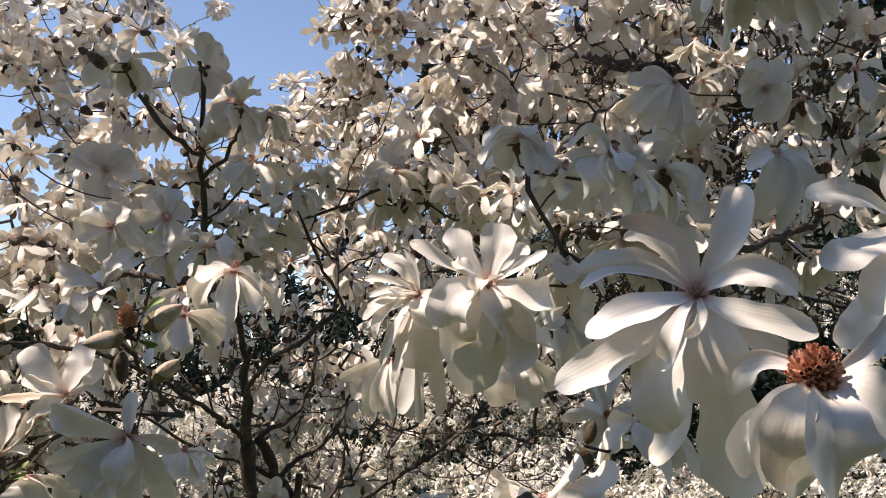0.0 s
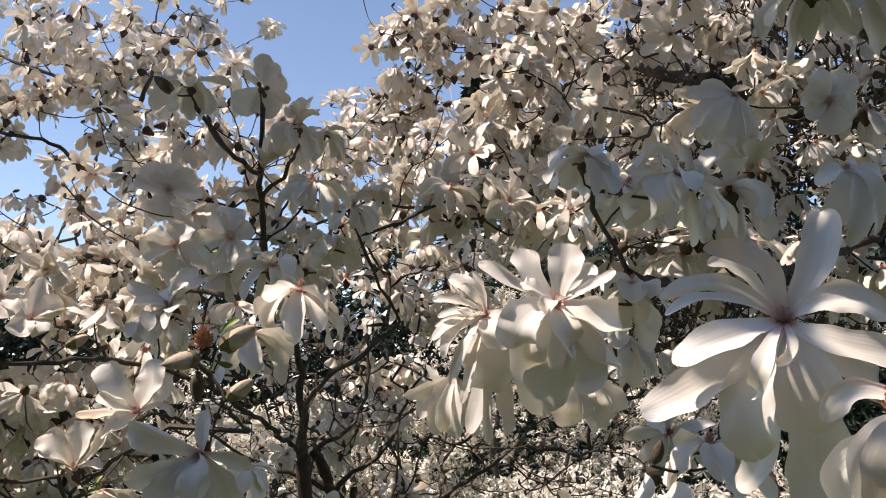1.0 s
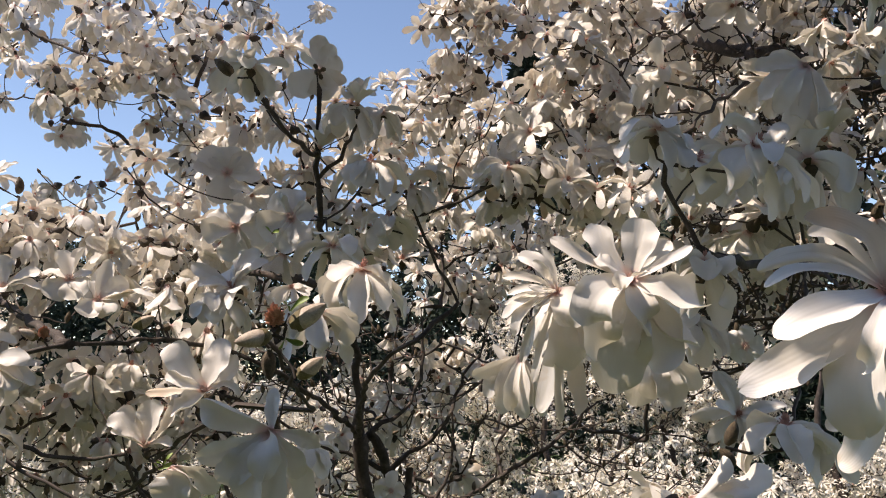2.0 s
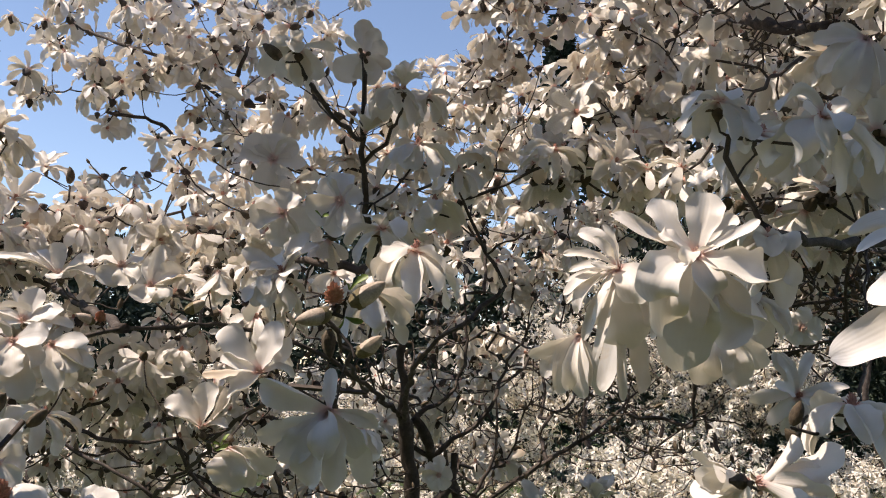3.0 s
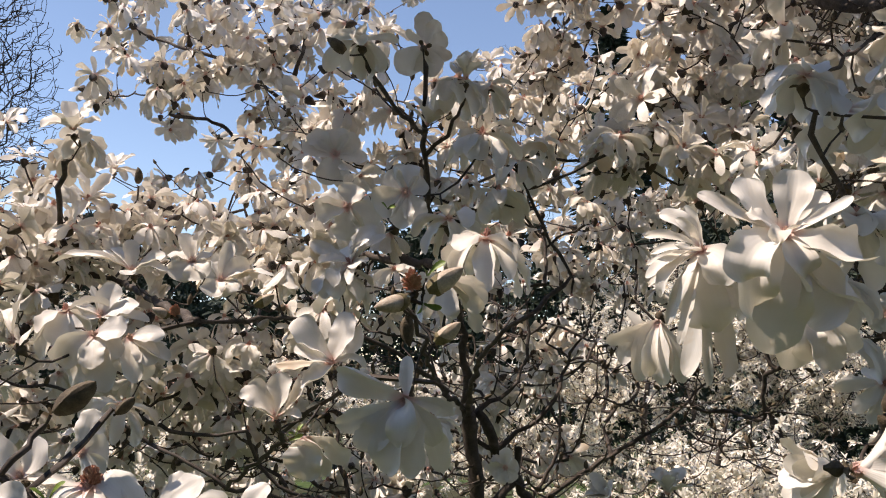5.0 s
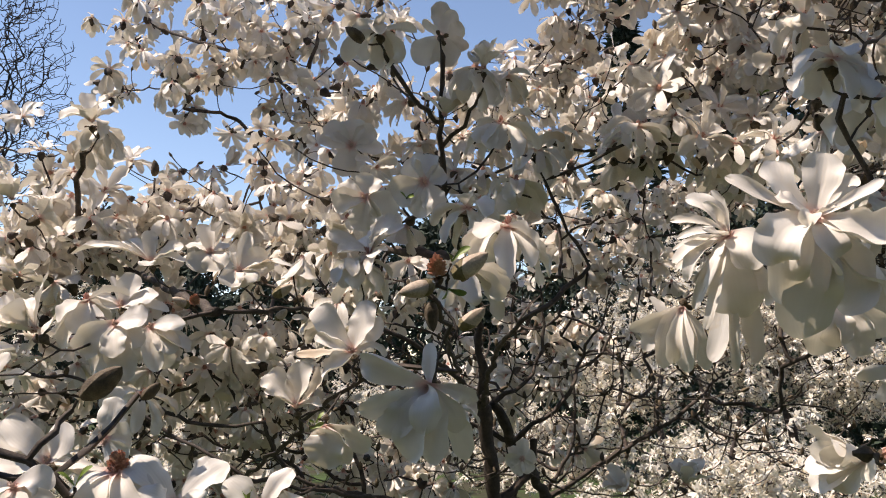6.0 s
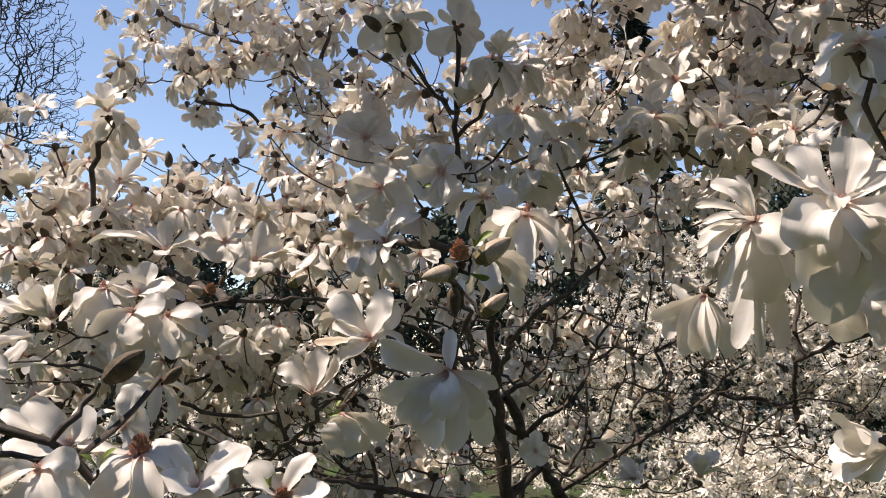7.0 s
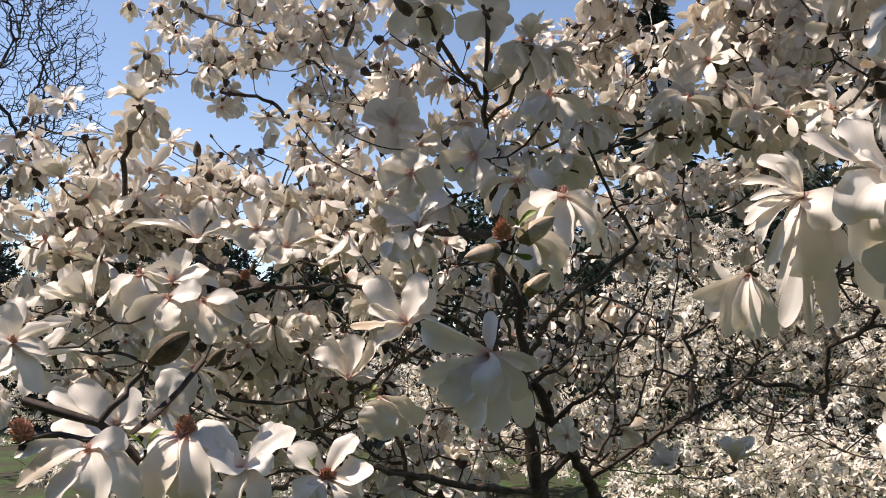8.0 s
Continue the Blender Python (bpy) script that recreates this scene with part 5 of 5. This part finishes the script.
SCAFFOLD = [
    ([(-0.45, 2.85, -0.15), (-0.51, 2.75, 0.54), (-0.50, 2.50, 0.95), (-0.52, 2.26, 1.14), (-0.53, 2.24, 1.29), (-0.54, 2.21, 1.43)], 0.0248, 0.0210, None),
    ([(-0.54, 2.21, 1.43), (-0.54, 2.19, 1.59), (-0.55, 2.16, 1.71), (-0.56, 2.04, 1.83)], 0.0143, 0.0070, 1),
    ([(-0.52, 2.26, 1.14), (-0.41, 2.38, 1.26), (-0.43, 2.36, 1.33)], 0.0165, 0.0098, 1),
    ([(-0.24, 2.92, -0.15), (-0.26, 2.84, 0.45), (-0.29, 2.73, 0.84), (-0.40, 2.50, 1.14), (-0.48, 2.35, 1.32), (-0.52, 2.27, 1.44)], 0.0260, 0.0140, None),
    ([(-0.52, 2.27, 1.44), (-0.41, 2.34, 1.51), (-0.38, 2.38, 1.66), (-0.40, 2.41, 1.81)], 0.0070, 0.0030, 1),
    ([(-0.48, 2.35, 1.32), (-0.32, 2.38, 1.44), (-0.27, 2.42, 1.59), (-0.19, 2.48, 1.73)], 0.0080, 0.0030, 1),
    ([(-0.40, 2.50, 1.14), (-0.21, 2.53, 1.26), (-0.02, 2.57, 1.37), (0.16, 2.65, 1.52)], 0.0090, 0.0040, 1),
    ([(-0.40, 2.50, 1.14), (-0.31, 2.55, 1.31), (-0.32, 2.57, 1.52)], 0.0070, 0.0030, 1),
    ([(-0.48, 2.35, 1.32), (-0.69, 2.17, 1.43), (-0.78, 2.03, 1.52)], 0.0070, 0.0030, 1),
    ([(-0.52, 2.26, 1.14), (-0.63, 2.12, 1.16), (-0.75, 1.98, 1.21), (-0.86, 1.94, 1.23), (-0.86, 1.84, 1.26)], 0.0110, 0.0070, 1),
    ([(-0.54, 2.21, 1.43), (-0.54, 1.89, 1.52), (-0.57, 1.66, 1.59), (-0.69, 1.63, 1.65), (-0.77, 1.56, 1.67), (-0.80, 1.40, 1.66), (-0.82, 1.24, 1.65), (-0.87, 1.19, 1.63)], 0.0065, 0.0041, 1),
    ([(-0.75, 1.98, 1.21), (-0.91, 1.50, 1.33), (-0.73, 1.33, 1.41), (-0.59, 1.15, 1.50), (-0.49, 1.06, 1.53), (-0.45, 1.05, 1.56)], 0.0053, 0.0036, 1),
    ([(-0.37, 1.14, 1.55), (-0.34, 0.96, 1.58), (-0.31, 0.80, 1.62), (-0.31, 0.76, 1.64)], 0.0031, 0.0026, 1),
    ([(-0.54, 2.21, 1.43), (-0.40, 1.60, 1.58), (-0.31, 1.45, 1.64), (-0.25, 1.51, 1.69), (-0.20, 1.56, 1.75)], 0.0075, 0.0045, 1),
    ([(-0.56, 2.04, 1.83), (-0.52, 1.68, 1.92), (-0.51, 1.61, 2.02), (-0.49, 1.52, 2.10), (-0.47, 1.47, 2.17)], 0.0085, 0.0050, 1),
    ([(-0.49, 1.53, 2.05), (-0.49, 1.36, 2.03), (-0.51, 1.30, 2.07), (-0.52, 1.23, 2.08)], 0.0052, 0.0038, 1),
    ([(-0.51, 1.61, 2.02), (-0.45, 1.57, 2.06), (-0.38, 1.42, 2.08)], 0.0046, 0.0034, 1),
    ([(-0.56, 2.04, 1.83), (-1.01, 2.45, 1.94), (-1.31, 2.75, 2.27), (-1.37, 2.82, 2.45), (-1.40, 2.81, 2.61), (-1.28, 2.69, 2.72), (-1.25, 2.68, 2.87)], 0.0125, 0.0080, 1),
    ([(-1.40, 2.81, 2.61), (-1.47, 2.72, 2.66), (-1.53, 2.64, 2.72), (-1.68, 2.61, 2.77), (-1.91, 2.65, 2.87)], 0.0075, 0.0050, 1),
    ([(-1.37, 2.82, 2.45), (-1.55, 2.79, 2.43), (-1.70, 2.84, 2.56), (-1.85, 2.70, 2.56)], 0.0100, 0.0070, 1),
    ([(-1.01, 2.45, 1.94), (-1.43, 2.36, 1.98), (-1.36, 2.35, 2.13), (-1.34, 2.35, 2.16)], 0.0050, 0.0035, 1),
    ([(-0.82, 1.24, 1.65), (-1.31, 1.69, 1.78), (-1.36, 1.58, 1.79), (-1.35, 1.51, 1.91), (-1.25, 1.41, 2.00)], 0.0085, 0.0060, 1),
    ([(-1.36, 1.58, 1.79), (-1.42, 1.86, 1.89), (-1.39, 1.85, 1.99), (-1.37, 1.84, 2.05)], 0.0044, 0.0028, 1),
    ([(1.57, 2.69, -0.15), (1.51, 2.59, 1.26), (1.37, 2.34, 2.01), (1.15, 2.17, 2.33), (0.93, 2.05, 2.36)], 0.0440, 0.0336, None),
    ([(0.93, 2.05, 2.36), (0.78, 2.14, 2.36), (0.58, 1.92, 2.39), (0.48, 2.10, 2.48), (0.39, 2.46, 2.72), (0.28, 2.63, 2.87)], 0.0194, 0.0134, 1),
    ([(0.28, 2.63, 2.87), (0.06, 2.62, 2.87), (-0.15, 2.70, 2.93)], 0.0060, 0.0035, 1),
    ([(1.15, 2.17, 2.33), (0.78, 1.61, 1.92), (0.39, 1.31, 1.78), (0.18, 0.98, 1.74), (0.15, 0.95, 1.75)], 0.0098, 0.0062, 1),
    ([(0.15, 0.95, 1.75), (0.12, 0.93, 1.78), (0.10, 0.86, 1.82), (0.09, 0.82, 1.82)], 0.0037, 0.0026, 1),
    ([(0.58, 1.92, 2.39), (0.32, 1.54, 2.14), (0.23, 1.40, 2.04), (0.18, 1.36, 1.98)], 0.0049, 0.0031, 1),
    ([(0.78, 1.61, 1.92), (0.50, 1.74, 1.84), (0.53, 1.88, 1.65), (0.38, 1.85, 1.62), (0.26, 1.94, 1.57)], 0.0041, 0.0026, 1),
    ([(-0.86, 1.84, 1.26), (-0.72, 0.92, 1.35), (-0.65, 0.68, 1.43), (-0.66, 0.67, 1.46), (-0.68, 0.66, 1.48), (-0.71, 0.64, 1.49), (-0.75, 0.63, 1.50)], 0.0042, 0.0044, 1),
    ([(-0.66, 0.67, 1.46), (-0.69, 0.66, 1.46), (-0.75, 0.63, 1.46)], 0.0034, 0.0032, 1),
    ([(-0.67, 0.66, 1.49), (-0.66, 0.67, 1.51), (-0.66, 0.69, 1.52)], 0.0034, 0.0032, 1),
    ([(-0.66, 0.67, 1.46), (-0.64, 0.69, 1.48), (-0.63, 0.71, 1.50), (-0.61, 0.72, 1.53)], 0.0034, 0.0032, 1),
    ([(0.93, 2.05, 2.36), (0.79, 1.44, 2.28), (0.49, 1.02, 2.18), (0.40, 0.98, 2.14)], 0.0028, 0.0021, 1),
    ([(0.78, 1.61, 1.92), (0.57, 1.19, 1.92), (0.44, 0.98, 1.89)], 0.0024, 0.0021, 1),
    ([(0.93, 2.05, 2.36), (0.57, 1.31, 2.10)], 0.0020, 0.0021, 1),
    ([(0.78, 2.14, 2.36), (0.45, 1.37, 2.15)], 0.0020, 0.0021, 1),
    ([(0.39, 1.31, 1.78), (0.28, 0.97, 1.80)], 0.0024, 0.0021, 1),
    ([(0.39, 1.31, 1.78), (0.30, 1.11, 1.60), (0.26, 1.02, 1.51)], 0.0024, 0.0021, 1),
    ([(0.53, 1.88, 1.65), (0.21, 1.11, 1.50), (0.11, 0.87, 1.47)], 0.0024, 0.0021, 1),
    ([(0.19, 1.04, 1.76), (0.14, 0.98, 1.72), (0.06, 0.83, 1.70)], 0.0024, 0.0026, 1),
    ([(0.14, 0.98, 1.72), (0.03, 0.93, 1.67), (-0.02, 0.86, 1.67)], 0.0024, 0.0021, 1),
    ([(0.03, 0.93, 1.67), (0.03, 0.88, 1.65)], 0.0020, 0.0021, 1),
    ([(0.39, 1.31, 1.78), (0.31, 0.86, 1.67), (0.17, 0.52, 1.65)], 0.0028, 0.0026, 1),
    ([(0.31, 0.86, 1.67), (0.27, 0.56, 1.58), (0.21, 0.45, 1.59)], 0.0024, 0.0026, 1),
]
bare = spots[rng.permutation(len(spots))[:700]] + rng.normal(0, 0.09, (700, 3))
THICKETS = [
    (-0.41, 2.73, 1.57, 0.58, 0.80, 0.29, 150),
    (0.06, 2.76, 1.29, 0.56, 0.70, 0.15, 60),
    (0.67, 2.23, 1.83, 0.48, 0.60, 0.25, 260),
    (0.90, 2.50, 2.65, 0.56, 0.70, 0.24, 260),
    (0.63, 2.57, 2.00, 0.28, 0.60, 0.38, 160),
    (-1.28, 2.06, 1.40, 0.51, 0.60, 0.13, 120),
    (-0.79, 2.33, 1.66, 0.43, 0.60, 0.21, 120),
    (-0.72, 2.40, 1.28, 0.69, 0.60, 0.10, 110),
    (0.75, 2.14, 2.35, 0.41, 0.50, 0.24, 350),
    (0.61, 2.04, 1.74, 0.43, 0.50, 0.17, 260),
    (0.60, 2.34, 2.12, 0.24, 0.50, 0.32, 150),
    (0.72, 1.85, 2.28, 0.30, 0.40, 0.21, 250),
    (0.62, 2.20, 2.55, 0.33, 0.40, 0.18, 160),
    (0.12, 2.46, 1.49, 0.45, 0.50, 0.19, 70),
]
bare = np.concatenate([bare] + [scatter(*b) for b in THICKETS])
plant_buds(magnolia, bare)
grow(magnolia, SCAFFOLD, np.concatenate([np.array(ENDS), stalks, bare]), 0.0017, 0.0062)


# ---- added magnolia out of view overhead, which only shades the near flowers ----
shade_tree = thing("magnolia_tree", "unseen white magnolia boughs added overhead to shade the flowers", "tree", 0, 0)
# each bough sits on the sun's line to the flowers it should darken
SHADE_BOUGHS = [
    (-0.45, 0.16, 2.75, 0.34, 0.26, 0.10, 22),
    (-1.03, 0.66, 2.78, 0.09, 0.09, 0.05, 14),
    (-0.34, 0.66, 2.76, 0.12, 0.09, 0.05, 22),
    (0.15, 0.98, 2.86, 0.40, 0.30, 0.10, 110),
    (-0.75, 1.12, 2.80, 0.45, 0.40, 0.13, 130),
    (0.00, 0.88, 2.74, 0.44, 0.42, 0.12, 190),
    (-0.25, 1.62, 2.94, 0.45, 0.35, 0.13, 110),
    (0.70, 1.20, 2.85, 0.45, 0.45, 0.18, 120),
    (-1.05, 1.50, 3.00, 0.36, 0.30, 0.12, 70),
    (0.40, 1.75, 3.05, 0.50, 0.40, 0.14, 110),
]
spots = np.concatenate([scatter(*b) for b in SHADE_BOUGHS])
stalks = plant_flowers(shade_tree, spots, rng.uniform(0.06, 0.085, len(spots)), MID, 0)
limbs_over = [
    ([(1.8, 0.1, -0.1), (1.75, 0.2, 0.8), (1.6, 0.4, 1.9), (1.05, 0.8, 2.75), (0.2, 1.0, 2.9), (-0.8, 1.15, 2.95), (-1.2, 1.5, 3.1)], 0.06, 0.012, None),
    ([(1.05, 0.8, 2.75), (0.5, 1.4, 3.0), (-0.3, 1.7, 3.05)], 0.02, 0.008, 1),
]
grow(shade_tree, limbs_over, stalks, 0.0021, 0.012)


# ---- further magnolias ----
def far_magnolia(x, y, height, wide, count, single=0):
    tree = thing("magnolia_tree", "white magnolia in full bloom further across the lawn", "tree", 0, 0, group="magnolias across the lawn")
    boughs = []
    for k in range(14):
        a, r = k * 2.4, wide * 0.36 * math.sqrt((k + 0.5) / 14) * 2
        cz = height * rng.uniform(0.08, 0.8) * (1 - 0.35 * r / wide)
        boughs.append(scatter(x + r * math.cos(a), y + r * math.sin(a), cz, wide * 0.3, wide * 0.3, height * 0.2, count // 14))
    s = np.concatenate(boughs)
    s = s[rng.integers(len(s) // 8, size=len(s))] + rng.normal(0, 0.085, s.shape)
    s = s[s[:, 2] > rng.uniform(0.3, 0.75, len(s))]
    st = plant_flowers(tree, s, rng.uniform(0.042, 0.064, len(s)), FAR, single, CREAM)
    base = [(x, y, 0), (x + 0.1, y, height * 0.2), (x - 0.1, y + 0.1, height * 0.5), (x, y, height * 0.75)]
    more = s[rng.permutation(len(s))[:len(s) // 6]] + rng.normal(0, 0.2, (len(s) // 6, 3))
    grow(tree, [(base, 0.045, 0.012, None)], np.concatenate([st, more]), 0.0021, 0.014, 0.08, 0.12, sides=3)
    return tree


far_magnolia(2.2, 6.4, 2.5, 3.6, 2500)
far_magnolia(0.5, 5.3, 1.6, 2.6, 1100)
far_magnolia(0.1, 6.3, 2.2, 1.9, 1300)
far_magnolia(1.1, 7.2, 3.0, 2.4, 2000)
far_magnolia(-1.3, 7.2, 3.0, 3.4, 3200)
far_magnolia(-4.4, 5.8, 2.6, 3.6, 2400)
far_magnolia(5.6, 7.2, 3.2, 3.8, 1400)
far_magnolia(-6.8, 7.4, 3.6, 3.2, 1200)
far_magnolia(0.5, 8.6, 4.0, 3.2, 1800)
far_magnolia(-4.2, 8.4, 3.7, 3.6, 1600)


# ---- woods behind ----
def conifer(x, y, height, wide):
    tree = thing("conifer_tree", "tall dark evergreen standing far behind the magnolias", "tree", x, y, group="evergreens behind")
    v, f, u = tube([(0, 0, 0), (0, 0, height * 0.5), (0, 0, height)], [0.28, 0.16, 0.02], 8)
    part("trunk", mesh_from("trunk", v, f, BARK, u), tree)
    n = int(height * 420)
    z = rng.uniform(0.04, 1, n)
    a = rng.uniform(0, 6.28, n)
    tier = 0.72 + 0.28 * np.abs(np.sin(z * height * 2.3 + 1.5 * np.sin(3 * a)))
    r = (1 - z) ** 0.8 * wide * tier * rng.uniform(0.35, 1, n) ** 0.5
    spot = np.stack([r * np.cos(a), r * np.sin(a), z * height - 0.12 * r], 1)
    out = np.stack([np.cos(a), np.sin(a), np.full(n, -0.35)], 1)
    out += rng.normal(0, 0.35, out.shape)
    out /= np.linalg.norm(out, axis=1, keepdims=True)
    flat = np.cross(out, rng.normal(0, 1, out.shape))
    flat /= np.linalg.norm(flat, axis=1, keepdims=True)
    long, broad = rng.uniform(0.25, 0.5, (n, 1)), rng.uniform(0.05, 0.11, (n, 1))
    verts = np.stack([spot - flat * broad * 0.4, spot + flat * broad * 0.4, spot + out * long * 0.6 + flat * broad, spot + out * long - flat * broad * 0.2], 1)
    faces = np.arange(n * 4).reshape(n, 4)
    tagged(part("crown", mesh_from("crown", verts.reshape(-1, 3), faces, CONIFER), tree, "dense dark green needles"), kind="stuff")


def bare_tree(x, y, height, wide, tips, thin):
    tree = thing("bare_tree", "leafless broad tree with fine grey brown branches", "tree", x, y, group="bare trees behind")
    d = rng.normal(0, 1, (tips, 3))
    d /= np.linalg.norm(d, axis=1, keepdims=True)
    p = d * rng.uniform(0.3, 1, (tips, 1)) ** 0.5 * np.array([wide, wide, height * 0.38]) + np.array([0, 0, height * 0.62])
    base = [(0, 0, 0), (0.15, 0.1, height * 0.2), (-0.1, 0, height * 0.42), (0.1, 0, height * 0.62)]
    grow(tree, [(base, height * 0.022, height * 0.008, None)], p, thin, height * 0.02, 0.35, bark=OLD_BARK, twig=OLD_BARK)


def hedge(x0, x1, y, height, count, longest=0.13, broadest=0.035):
    """A long dark clipped evergreen hedge that closes the lawn, or an unseen one added to block skylight."""
    n = count
    spot = np.stack([rng.uniform(x0, x1, n), y + rng.normal(0, 0.35, n), height * rng.uniform(0, 1, n) ** 0.7], 1)
    spot[:, 2] *= 1 + 0.18 * np.sin(spot[:, 0] * 1.3) + 0.1 * np.sin(spot[:, 0] * 4.1)
    out, flat = rng.normal(0, 1, (n, 3)), rng.normal(0, 1, (n, 3))
    out /= np.linalg.norm(out, axis=1, keepdims=True)
    flat = np.cross(out, flat)
    flat /= np.linalg.norm(flat, axis=1, keepdims=True)
    long, broad = rng.uniform(0.46, 1, (n, 1)) * longest, rng.uniform(0.43, 1, (n, 1)) * broadest
    verts = np.stack([spot - flat * broad * 0.4, spot + flat * broad * 0.4, spot + out * long * 0.6 + flat * broad, spot + out * long - flat * broad * 0.2], 1)
    ob = new("hedge", mesh_from("hedge", verts.reshape(-1, 3), np.arange(n * 4).reshape(n, 4), CONIFER))
    tagged(ob, "long dark evergreen hedge closing the lawn, or added unseen behind the camera to block skylight", "hedge", kind="stuff")


hedge(-20, 14, 11.5, 3.3, 110000, 0.18, 0.05)
# added behind the camera, never in view: blocks skylight so shaded petals go darker
hedge(-14, 14, -5.5, 6.0, 32000, 0.5, 0.16)
conifer(-0.2, 24.0, 12.6, 2.2)
conifer(-11.5, 24.0, 6.6, 3.0)
conifer(-3.4, 26.0, 7.0, 3.2)
conifer(2.6, 16.0, 9.0, 3.2)
conifer(6.4, 17.0, 12.0, 3.6)
conifer(8.5, 15.2, 11.0, 3.0)
conifer(4.7, 15.6, 9.5, 2.8)
conifer(10.6, 16.0, 12.0, 3.8)
conifer(-17.0, 22.0, 6.4, 4.0)
conifer(-22.0, 19.0, 7.0, 4.4)
conifer(-13.6, 20.0, 5.6, 3.8)
conifer(-7.4, 28.0, 6.6, 3.4)
conifer(2.6, 30.0, 8.0, 3.6)
bare_tree(-18.0, 16.5, 14.0, 3.3, 5000, 0.008)
bare_tree(-3.3, 25.0, 12.3, 2.2, 1200, 0.004)
